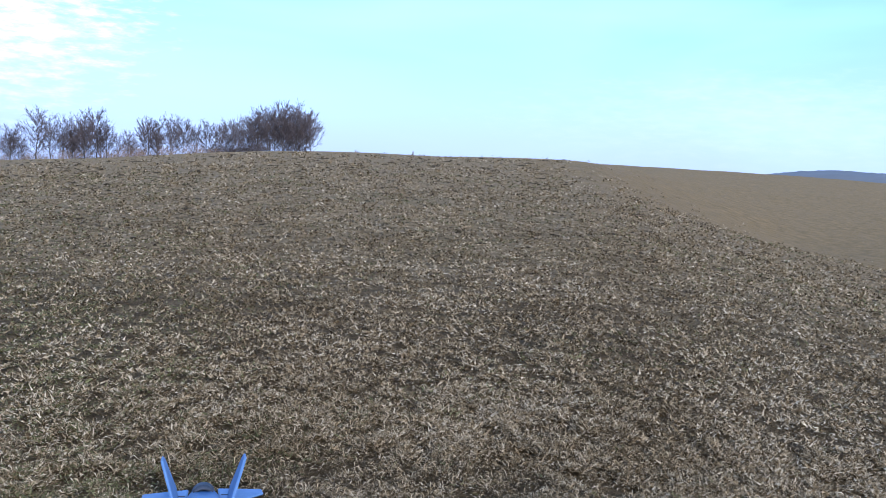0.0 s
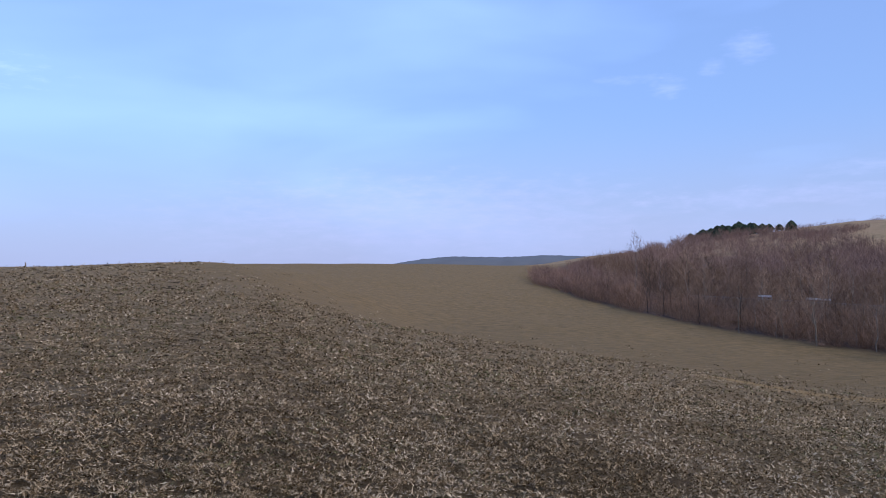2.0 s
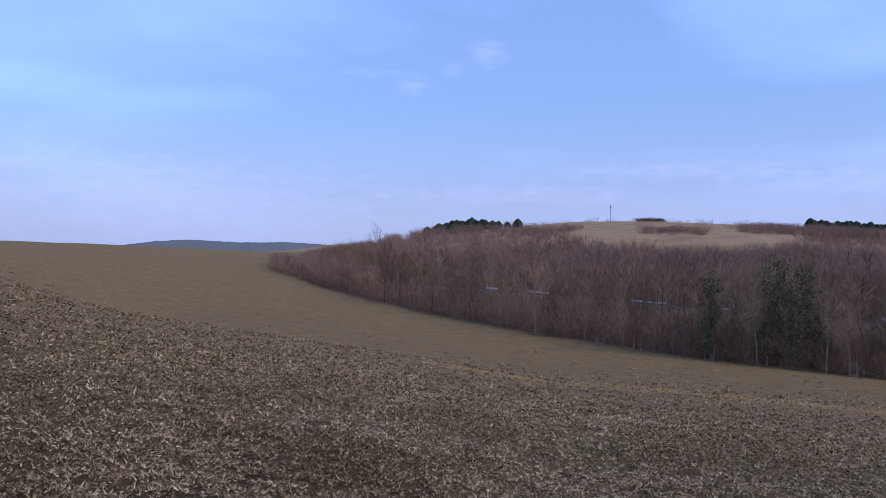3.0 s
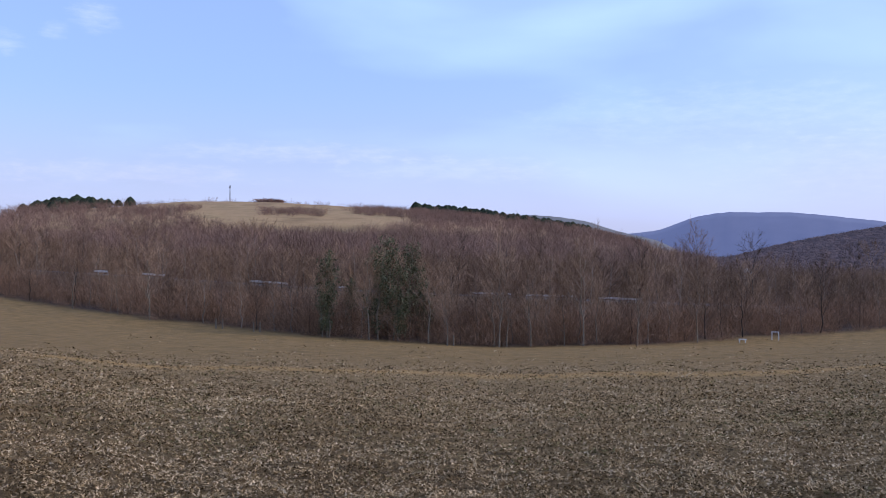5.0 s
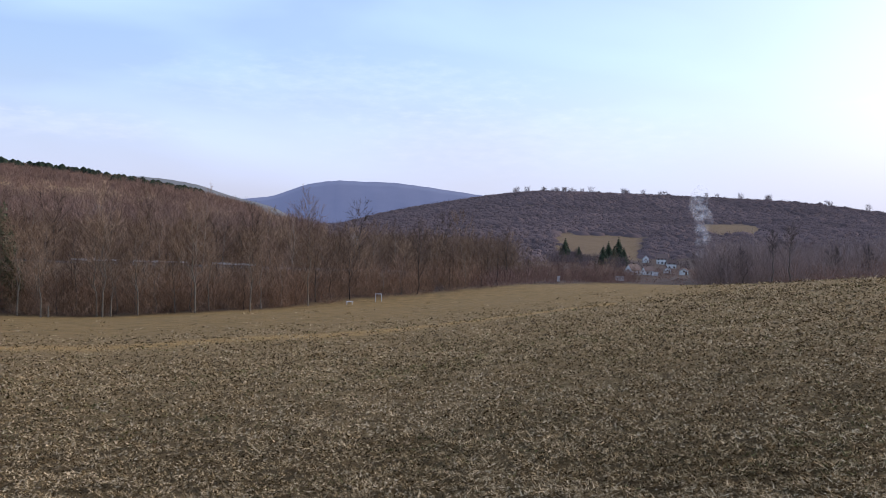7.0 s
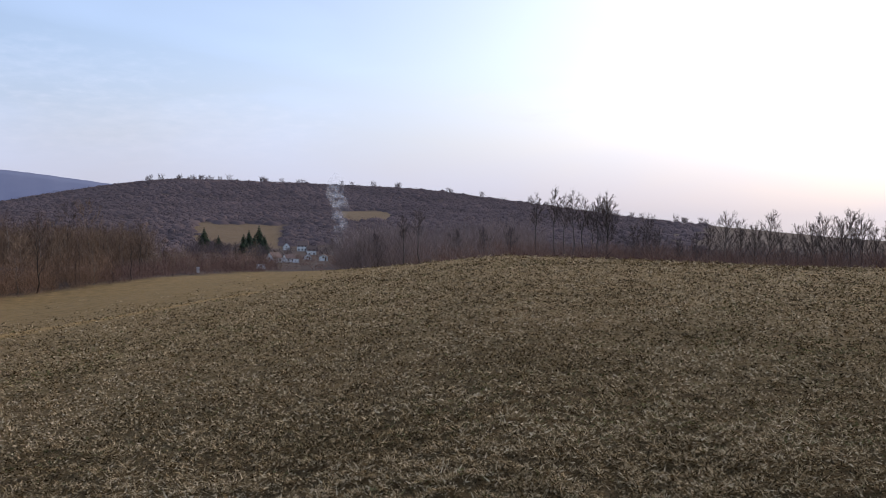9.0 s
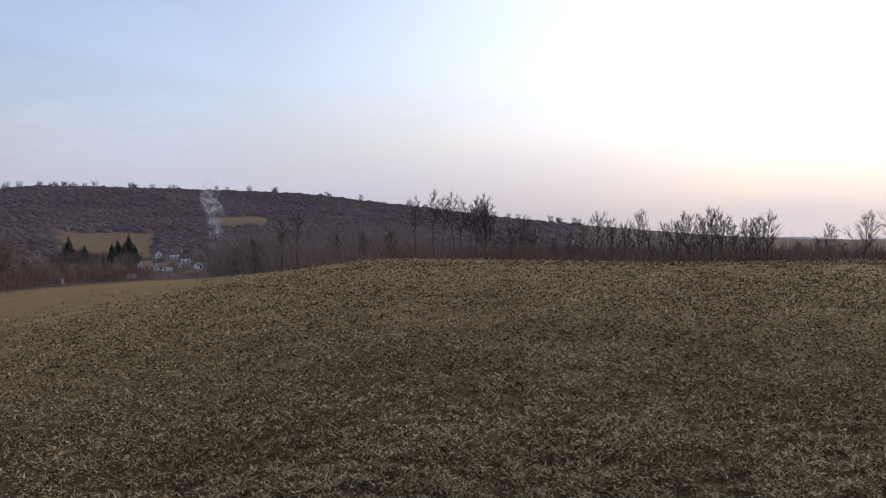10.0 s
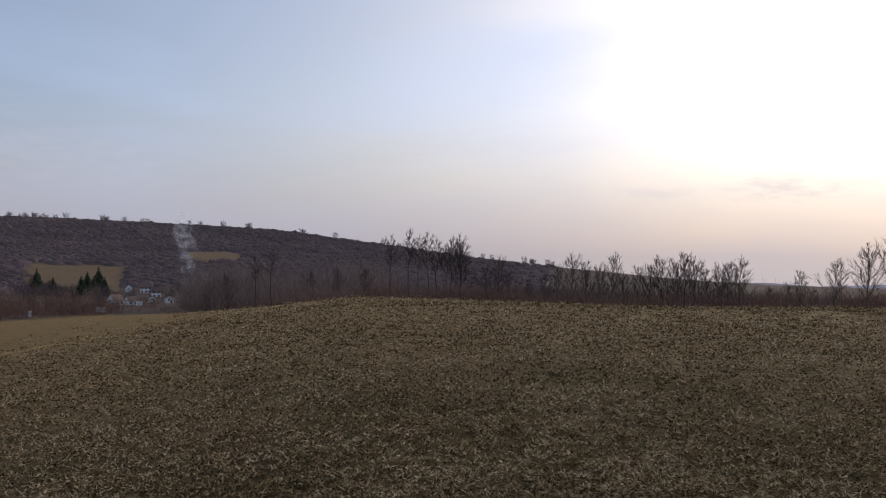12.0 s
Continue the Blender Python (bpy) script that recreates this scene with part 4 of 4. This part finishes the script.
def house(az, r, length, width, wall_h, roof_h, turn, label, size=0.75):
    p = spot(az, r)
    top = thing("house", label, "house", "village houses", pose(p.x, p.y, p.z - 0.1, 0, 0, turn))
    top.scale = (size, size, size)
    L, W = length / 2, width / 2
    bm = bmesh.new()
    c = [(-L, -W), (L, -W), (L, W), (-L, W)]
    lo = [bm.verts.new((x, y, 0)) for x, y in c]
    hi = [bm.verts.new((x, y, wall_h)) for x, y in c]
    ga, gb = bm.verts.new((-L, 0, wall_h + roof_h)), bm.verts.new((L, 0, wall_h + roof_h))
    for i in (0, 2):
        bm.faces.new((lo[i], lo[i + 1], hi[i + 1], hi[i]))
    bm.faces.new((lo[1], lo[2], hi[2], gb, hi[1]))
    bm.faces.new((lo[3], lo[0], hi[0], ga, hi[3]))
    bm.faces.new(hi)
    bm.faces.new(lo[::-1])
    part("wall", bm, PLASTER, top)
    over = 0.35
    slope = roof_h / W
    for s in (-1, 1):
        bm = bmesh.new()
        v = [bm.verts.new((x, y, z + dz)) for dz in (0.02, 0.2) for x, y, z in
             ((-L - over, 0, wall_h + roof_h), (L + over, 0, wall_h + roof_h), (L + over, s * (W + over), wall_h - over * slope), (-L - over, s * (W + over), wall_h - over * slope))]
        for q in ((0, 1, 2, 3), (4, 5, 6, 7), (0, 1, 5, 4), (1, 2, 6, 5), (2, 3, 7, 6), (3, 0, 4, 7)):
            bm.faces.new([v[i] for i in q])
        bmesh.ops.recalc_face_normals(bm, faces=bm.faces)
        roof = part("roof", bm, ROOF_TILE, top)
        if s == 1:
            bm = bmesh.new()
            bm_box(bm, (0.6, 0.5, 1.6), (L * 0.4, 0.5, wall_h + roof_h + 0.2))
            part("chimney", bm, ROOF_TILE, roof, bevel=0.03)
    n = max(2, int(length / 2.6))
    for s in (-1, 1):
        for i in range(n):
            x = -L + length * (i + 0.5) / n
            for z in ([1.5] if wall_h < 4 else [1.5, 4.2]):
                bm = bmesh.new()
                bm_box(bm, (1.15, 0.1, 1.35), (x, s * (W + 0.02), z))
                w = part("window", bm, WOOD_TRIM, top)
                bm = bmesh.new()
                bm_box(bm, (0.95, 0.04, 1.15), (x, s * (W + 0.075), z))
                part("pane", bm, GLASS, w)
    for s in (-1, 1):
        bm = bmesh.new()
        bm_box(bm, (0.1, 1.0, 1.1), (s * (L + 0.02), 0.0, wall_h * 0.9))
        part("window", bm, WOOD_TRIM, top)
    bm = bmesh.new()
    bm_box(bm, (0.1, 1.0, 2.05), (-L - 0.02, -W * 0.5, 1.1))
    part("door", bm, WOOD_TRIM, top, bevel=0.01)


house(106.8, 405, 8, 6.5, 4.4, 3.6, -105, "white gabled village house with dark roof", 0.6)
house(107.4, 352, 7, 6, 4.0, 2.8, -100, "small white gabled house with dark roof", 0.52)
house(104.95, 256, 7, 6, 3.0, 3.0, -60, "low plastered cottage with brown roof", 0.52)
house(105.9, 262, 6, 6, 3.0, 2.6, 100, "plastered house with brown roof among trees", 0.46)
house(108.2, 280, 11, 5, 2.4, 1.2, -18, "long low white outbuilding with shallow roof", 0.55)
house(107.15, 292, 6, 5, 2.2, 1.6, -15, "pale low shed half hidden by bare trees", 0.5)
house(105.75, 415, 8, 6, 4.0, 3.2, -10, "reddish-roofed house behind bare trees", 0.5)
house(86.2, 330, 7, 6, 4.6, 3.0, 20, "white house glimpsed above the wood")


def garden_wall(az0, az1, r):
    a, b = spot(az0, r), spot(az1, r)
    d = b - a
    top = thing("garden_wall", "low whitewashed garden wall below the village", "wall", "garden walls", pose(a.x, a.y, min(a.z, b.z) - 0.2, 0, 0, math.degrees(math.atan2(d.y, d.x))))
    bm = bmesh.new()
    bm_box(bm, (d.length, 0.25, 1.3), (d.length / 2, 0, 0.55))
    part("body", bm, PLASTER, top, bevel=0.03)
    bm = bmesh.new()
    bm_box(bm, (d.length + 0.1, 0.36, 0.1), (d.length / 2, 0, 1.26))
    part("coping", bm, WHITE, top, bevel=0.02)


garden_wall(103.8, 104.4, 200)
garden_wall(106.2, 106.6, 255)
garden_wall(100.0, 100.2, 176)


def smoke_column():
    """Thin wood smoke rising from behind the houses: soft, mostly clear puffs."""
    m = bpy.data.materials.new("thin_smoke")
    m.use_nodes = True
    n, l = m.node_tree.nodes, m.node_tree.links
    n.remove(n["Principled BSDF"])
    tc, no, mr = n.new("ShaderNodeTexCoord"), n.new("ShaderNodeTexNoise"), n.new("ShaderNodeMapRange")
    no.inputs["Scale"].default_value, no.inputs["Detail"].default_value = 0.22, 4
    mr.inputs["From Min"].default_value, mr.inputs["From Max"].default_value = 0.44, 0.72
    mr.inputs["To Max"].default_value = 0.14
    clear, thin, blend = n.new("ShaderNodeBsdfTransparent"), n.new("ShaderNodeBsdfTranslucent"), n.new("ShaderNodeMixShader")
    front, both = n.new("ShaderNodeBsdfDiffuse"), n.new("ShaderNodeMixShader")
    thin.inputs["Color"].default_value = front.inputs["Color"].default_value = (0.9, 0.91, 0.94, 1)
    l.new(tc.outputs["Object"], no.inputs["Vector"])
    l.new(no.outputs["Fac"], mr.inputs["Value"])
    l.new(thin.outputs[0], both.inputs[1])
    l.new(front.outputs[0], both.inputs[2])
    l.new(mr.outputs["Result"], blend.inputs["Fac"])
    l.new(clear.outputs[0], blend.inputs[1])
    l.new(both.outputs[0], blend.inputs[2])
    l.new(blend.outputs[0], n["Material Output"].inputs["Surface"])
    rnd = random.Random(5)
    p = spot(109.1, 430)
    bm = bmesh.new()
    for i in range(11):
        s = i / 10
        z = 3.0 + 28.0 * s
        x = 2.6 * math.sin(s * 3.0) - 1.5 * s
        r = 2.0 + 3.2 * s * (1.3 - 0.6 * s) + rnd.uniform(-0.2, 0.4)
        bmesh.ops.create_icosphere(bm, subdivisions=2, radius=r, matrix=Matrix.Translation((x + rnd.uniform(-0.8, 0.8), rnd.uniform(-0.8, 0.8), z)) @ Matrix.Diagonal((1, 1, 1.35, 1)))
    for v in bm.verts:
        v.co += noise.noise_vector(v.co * 0.28) * 1.6
    me = bpy.data.meshes.new("smoke")
    bm.to_mesh(me)
    bm.free()
    me.materials.append(m)
    me.polygons.foreach_set("use_smooth", np.ones(len(me.polygons), bool))
    ob = new("smoke", me)
    ob.matrix_basis = pose(p.x, p.y, p.z, 0, 0, -109)
    ob.visible_shadow = False
    tagged(ob, "thin pale wood smoke rising from the village", "smoke", kind="stuff")


smoke_column()


# ---- model jet on the grass ----
FOAM = mat("grey_blue_foam", [(0.3, (0.12, 0.19, 0.33)), (0.7, (0.17, 0.25, 0.41))], 14, rough=0.55, bump=0.06, bump_scale=160)
DARK_FOAM = mat("dark_foam", [(0.3, (0.03, 0.032, 0.04)), (0.7, (0.07, 0.075, 0.09))], 18, rough=0.6, bump=0.05)
CANOPY = mat("smoked_canopy", [(0.3, (0.02, 0.02, 0.025)), (0.7, (0.04, 0.04, 0.045))], 6, rough=0.12, bump=0)


def plate(bm, outline, thick, rot=None):
    """A thin slab from an outline in x, y, with a knife-like rim."""
    m = rot or Matrix.Identity(4)
    cx = sum(p[0] for p in outline) / len(outline)
    cy = sum(p[1] for p in outline) / len(outline)
    rows = []
    for z, k in ((-thick / 2, 0.94), (0, 1.0), (thick / 2, 0.94)):
        rows.append([bm.verts.new(m @ Vector((cx + (x - cx) * k, cy + (y - cy) * k, z))) for x, y in outline])
    n = len(outline)
    bm.faces.new(rows[0][::-1])
    bm.faces.new(rows[2])
    for a, b in ((0, 1), (1, 2)):
        for i in range(n):
            bm.faces.new((rows[a][i], rows[a][(i + 1) % n], rows[b][(i + 1) % n], rows[b][i]))


def model_jet(az, r, turn):
    """Nose along +y, lying on its belly."""
    p = spot(az, r)
    top = thing("model_jet", "grey-blue foam model jet with twin canted fins lying on the grass", "model aircraft", m=pose(p.x, p.y, p.z + 0.05, 0, 0, turn))
    top.scale = (0.88, 0.88, 0.88)
    bm = bmesh.new()
    rings = [(-0.46, 0.075, 0.05, 0.06), (-0.3, 0.12, 0.06, 0.06), (0.0, 0.13, 0.07, 0.065), (0.25, 0.1, 0.065, 0.07), (0.45, 0.06, 0.05, 0.065), (0.62, 0.025, 0.02, 0.05)]
    loops = []
    for y, a, b, z in rings:
        loops.append([bm.verts.new((a * math.copysign(abs(math.cos(t)) ** 0.7, math.cos(t)), y, z + b * math.copysign(abs(math.sin(t)) ** 0.8, math.sin(t)))) for t in [2 * math.pi * k / 20 for k in range(20)]])
    for a, b in zip(loops, loops[1:]):
        for k in range(20):
            bm.faces.new((a[k], b[k], b[(k + 1) % 20], a[(k + 1) % 20]))
    bm.faces.new(loops[0])
    bm.faces.new(loops[-1][::-1])
    part("fuselage", bm, FOAM, top, smooth_shade=True)
    bm = bmesh.new()
    bmesh.ops.create_cone(bm, segments=24, radius1=0.066, radius2=0.06, depth=0.1, cap_ends=False, matrix=Matrix.Translation((0, -0.48, 0.065)) @ pose(0, 0, 0, 90))
    bmesh.ops.solidify(bm, geom=list(bm.faces), thickness=0.012)
    part("nozzle", bm, DARK_FOAM, top, "dark round exhaust nozzle", smooth_shade=True)
    bm = bmesh.new()
    bmesh.ops.create_uvsphere(bm, u_segments=16, v_segments=10, radius=1, matrix=Matrix.Translation((0, 0.3, 0.12)) @ Matrix.Diagonal((0.05, 0.15, 0.045, 1)))
    part("canopy", bm, CANOPY, top, "dark tinted cockpit canopy", smooth_shade=True)
    for s in (-1, 1):
        bm = bmesh.new()
        plate(bm, [(s * 0.1, 0.22), (s * 0.44, -0.1), (s * 0.42, -0.2), (s * 0.1, -0.26)][::s], 0.012, Matrix.Translation((0, 0, 0.06)))
        wing = part("wing", bm, FOAM, top)
        bm = bmesh.new()
        plate(bm, [(s * 0.12, -0.255), (s * 0.3, -0.232), (s * 0.3, -0.26), (s * 0.12, -0.285)][::s], 0.01, Matrix.Translation((0, 0, 0.06)))
        part("flap", bm, FOAM, wing)
        bm = bmesh.new()
        plate(bm, [(s * 0.085, -0.34), (s * 0.31, -0.5), (s * 0.305, -0.56), (s * 0.075, -0.6)][::s], 0.012, Matrix.Translation((0, 0, 0.055)))
        tail = part("tailplane", bm, FOAM, top)
        bm = bmesh.new()
        bm_box(bm, (0.05, 0.006, 0.014), (s * 0.115, -0.5, 0.057))
        part("hinge_strip", bm, DARK_FOAM, tail)
        bm = bmesh.new()
        lean = Matrix.Translation((s * 0.13, 0, 0.07)) @ Matrix.Rotation(s * radians(19), 4, "Y") @ Matrix.Rotation(radians(-90), 4, "Y")
        plate(bm, [(0.0, -0.26), (0.24, -0.4), (0.235, -0.47), (0.0, -0.5)], 0.014, lean)
        fin = part("fin", bm, FOAM, top, "tall canted grey-blue tail fin")
        bm = bmesh.new()
        plate(bm, [(0.02, -0.505), (0.22, -0.475), (0.215, -0.495), (0.02, -0.53)], 0.01, lean)
        part("rudder", bm, FOAM, fin)


model_jet(-15.4, 3.5, 15.4 + 180)


# ---- grass on the near field ----
HUMMOCKS = np.random.default_rng(77).random((2, 512, 512))


def hummock(x, y):
    """Uneven tussocky relief, 0 in the hollows to 1 on the tops: two sizes of smooth lumps."""
    total = 0.0
    for table, cell, share in ((HUMMOCKS[0], 0.1, 0.82), (HUMMOCKS[1], 0.3, 0.18)):
        u, v = x / cell + 400.5, y / cell + 400.5
        i, j = np.floor(u).astype(int), np.floor(v).astype(int)
        f, g = u - i, v - j
        f, g = f * f * (3 - 2 * f), g * g * (3 - 2 * g)
        i0, i1, j0, j1 = i % 512, (i + 1) % 512, j % 512, (j + 1) % 512
        total = total + share * ((table[i0, j0] * (1 - f) + table[i1, j0] * f) * (1 - g) + (table[i0, j1] * (1 - f) + table[i1, j1] * f) * g)
    return np.clip((total - 0.16) / 0.68, 0, 1)


def damp(x, y):
    """How green and damp the field is at a place, 0 to 1: uneven patches, most of them towards the crest copse."""
    a = np.degrees(np.arctan2(x, y))
    w = np.sin(x * 0.9 + 1.3 * np.sin(y * 0.5)) * np.sin(y * 0.8 + 1.7) + 0.6 * np.sin(x * 0.31 + y * 0.23 + 2.0) + 0.4 * np.sin(x * 2.3 - y * 1.9)
    return np.clip(np.where(a > 20, 0.08, 0.18) + 0.28 * w + 0.45 * np.clip((-8 - a) / 14, 0, 1), 0.03, 0.95)


def dry_grass(name, n, r0, r1, length, width, seed, material, label, per=10, spread=(0.03, 0.003), mound=(0.02, 0.0012), simple=False, az0=-33, az1=158, green=False, fan=0.9, hollow=False):
    """Short matted winter grass: bent blades in tufts, one mesh. Sizes are (at the camera's feet, added for each metre of distance)."""
    rng = np.random.default_rng(seed)
    tufts = n // per
    az = np.radians(rng.uniform(az0, az1, tufts))
    p = 0.75
    r = (r0 ** -p + rng.random(tufts) * (r1 ** -p - r0 ** -p)) ** (-1 / p)
    lane = (az > np.radians(5)) & (r > track_at(np.degrees(az)) * 0.6 * 7.0 ** rng.random(tufts))
    upper = (az < np.radians(8)) | (az > np.radians(108))
    lane |= rng.random(tufts) > np.clip(1.5 - r / np.where(upper, 110, 50), 0.12, 1)
    wet = damp(r * np.sin(az), r * np.cos(az))
    lane |= rng.random(tufts) > (wet if green else 1 - 0.4 * wet)
    lump = hummock(r * np.sin(az), r * np.cos(az))
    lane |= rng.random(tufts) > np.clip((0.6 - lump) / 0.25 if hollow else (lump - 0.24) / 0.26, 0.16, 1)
    az, r = az[~lane], r[~lane]
    tufts = len(r)
    k = np.repeat(np.arange(tufts), per)
    n = len(k)
    rr = r[k]
    size = rng.uniform(0.55, 1.35, tufts)[k]
    wide = (spread[0] + spread[1] * rr) * size
    dx, dy = rng.normal(0, 1, n) * wide, rng.normal(0, 1, n) * wide
    x, y = (r * np.sin(az))[k] + dx, (r * np.cos(az))[k] + dy
    z = ground(x, y) + 0.055 * hummock(x, y) + (mound[0] + mound[1] * rr) * size * np.exp(-(dx ** 2 + dy ** 2) / wide ** 2)
    th = np.arctan2(dy, dx) + rng.normal(0, fan, n)
    rise = rng.beta(1.8, 2.2, n) * 1.15
    ln = (length[0] + length[1] * rr) * size * rng.uniform(0.5, 1.3, n)
    d = np.stack([np.cos(th), np.sin(th), np.zeros(n)], 1)
    bend = th + rng.normal(0, 0.7, n)
    e = np.stack([np.cos(bend), np.sin(bend), np.zeros(n)], 1)
    s = np.stack([-np.sin(th), np.cos(th), rng.normal(0, 0.5, n)], 1) * ((width[0] + width[1] * rr) * rng.uniform(0.6, 1.4, n))[:, None]
    up = np.array([0, 0, 1.0])
    a = np.stack([x, y, z - 0.01], 1)
    b = a + d * (ln * 0.5)[:, None] + up * (ln * rise * 0.7)[:, None]
    c = b + e * (ln * 0.5)[:, None] + up * (ln * (rise - 0.6) * 0.5)[:, None]
    if simple:
        v = np.stack([a - s, a + s, c], 1)
        f = np.arange(3 * n).reshape(-1, 3)
    else:
        v = np.stack([a, b - s, b + s, c], 1)
        o = np.arange(n)[:, None] * 4
        f = np.concatenate([o + np.array([0, 2, 1]), o + np.array([1, 2, 3])])
    return tagged(fast_mesh(name, v.reshape(-1, 3), f, material), label, "grass", kind="stuff")


STRAW = mat("dry_grass_blades", [(0.12, (0.062, 0.04, 0.018)), (0.38, (0.185, 0.12, 0.055)), (0.58, (0.335, 0.226, 0.11)), (0.78, (0.47, 0.327, 0.172)), (0.97, (0.66, 0.49, 0.285))], 0.5, bump=0, island=0.95, rough=0.95, gloss=0.0)
GREEN = mat("green_grass_blades", [(0.2, (0.065, 0.058, 0.02)), (0.8, (0.24, 0.2, 0.08))], 1.0, bump=0, island=0.6, rough=0.95, gloss=0.0)
# dark blades for the hollows, painting in the shadows between tussocks
SHADY = mat("shade_toned_tussocks", [(0.2, (0.03, 0.02, 0.01)), (0.8, (0.1, 0.066, 0.032))], 1.0, bump=0, island=0.6, rough=0.95, gloss=0.0)
LENGTH, WIDTH, FAR_WIDTH = (0.026, 0.0016), (0.0006, 0.00036), (0.0009, 0.00066)
dry_grass("grass", 280000, 2.9, 6.2, LENGTH, WIDTH, 101, STRAW, "short matted dry straw-coloured grass on the field", per=9, spread=(0.016, 0.002), az1=36)
dry_grass("grass", 1700000, 4.5, 150, LENGTH, FAR_WIDTH, 102, STRAW, "tufted dry grass further out on the field", per=9, spread=(0.016, 0.003), mound=(0.015, 0.0022), simple=True)
dry_grass("grass", 800000, 2.9, 60, LENGTH, FAR_WIDTH, 104, GREEN, "low green grass between the dry tufts", per=12, spread=(0.03, 0.005), simple=True, green=True)
dry_grass("grass", 60000, 0.5, 4.6, LENGTH, FAR_WIDTH, 106, STRAW, "trodden dry grass where the holder stands", per=9, spread=(0.03, 0.003), simple=True, az0=-180, az1=180)
dry_grass("grass", 90000, 3.5, 40, LENGTH, FAR_WIDTH, 107, STRAW, "dry grass on the field behind the holder", per=9, spread=(0.03, 0.004), simple=True, az0=158, az1=327)
dry_grass("grass", 160000, 4.5, 150, (0.02, 0.0016), FAR_WIDTH, 105, SHADY, "dark grass tussocks that put shade into the field's hollows", per=16, spread=(0.02, 0.0045), simple=True, hollow=True)


def turf_clods(name, n, r0, r1, wide, tall, seed, label, rings):
    """Lumps of turf and earth pushed up over the field, low domes of uneven outline."""
    rng = np.random.default_rng(seed)
    az = np.radians(rng.uniform(-33, 158, n))
    r = r0 * (r1 / r0) ** rng.random(n)
    keep = ~((az > np.radians(5)) & (r > track_at(np.degrees(az)) * 0.5 * 5.0 ** rng.random(n))) & (rng.random(n) < np.clip(1.3 - r / np.where((az < np.radians(8)) | (az > np.radians(108)), 130, 45), 0, 1))
    az, r = az[keep], r[keep]
    n = len(r)
    x, y = r * np.sin(az), r * np.cos(az)
    z = ground(x, y)
    w = (wide[0] + wide[1] * r) * rng.lognormal(0, 0.35, n)
    h = (tall[0] + tall[1] * r) * rng.uniform(0.5, 1.4, n)
    sides = 6
    th = np.arange(sides) * 2 * np.pi / sides + rng.uniform(0, 6.3, n)[:, None]
    squash = rng.uniform(0.5, 1.0, n)[:, None]
    levels = ((1.0, -0.1), (0.72, 0.65)) if rings == 2 else ((1.0, -0.1),)
    verts = []
    for out, up in levels:
        q = w[:, None] * out * rng.uniform(0.7, 1.3, (n, sides))
        verts.append(np.stack([x[:, None] + q * np.cos(th), y[:, None] + q * squash * np.sin(th), z[:, None] + h[:, None] * (up + rng.normal(0, 0.12, (n, sides)) * (up > 0)) - 0.004], 2))
    apex = np.stack([x + rng.normal(0, 0.25, n) * w, y + rng.normal(0, 0.25, n) * w, z + h], 1)[:, None]
    v = np.concatenate(verts + [apex], 1)
    k = v.shape[1]
    faces = []
    top = (len(levels) - 1) * sides
    for i in range(sides):
        j = (i + 1) % sides
        if rings == 2:
            faces += [(i, j, sides + j), (i, sides + j, sides + i)]
        faces.append((top + i, top + j, k - 1))
    f = (np.arange(n)[:, None, None] * k + np.array(faces)).reshape(-1, 3)
    return tagged(fast_mesh(name, v.reshape(-1, 3), f, CLOD), label, "turf", kind="stuff")


CLOD = mat("earthy_turf", [(0.28, (0.022, 0.015, 0.009)), (0.45, (0.065, 0.045, 0.024)), (0.58, (0.14, 0.098, 0.052)), (0.75, (0.27, 0.19, 0.105))], 30.0, detail=8, rough=0.97, gloss=0.0, bump=0.8, bump_scale=70, island=0.3)
turf_clods("turf_clods", 7000, 16, 150, (0.02, 0.0032), (0.012, 0.0011), 112, "uneven dark clods of matted turf over the field", 1)
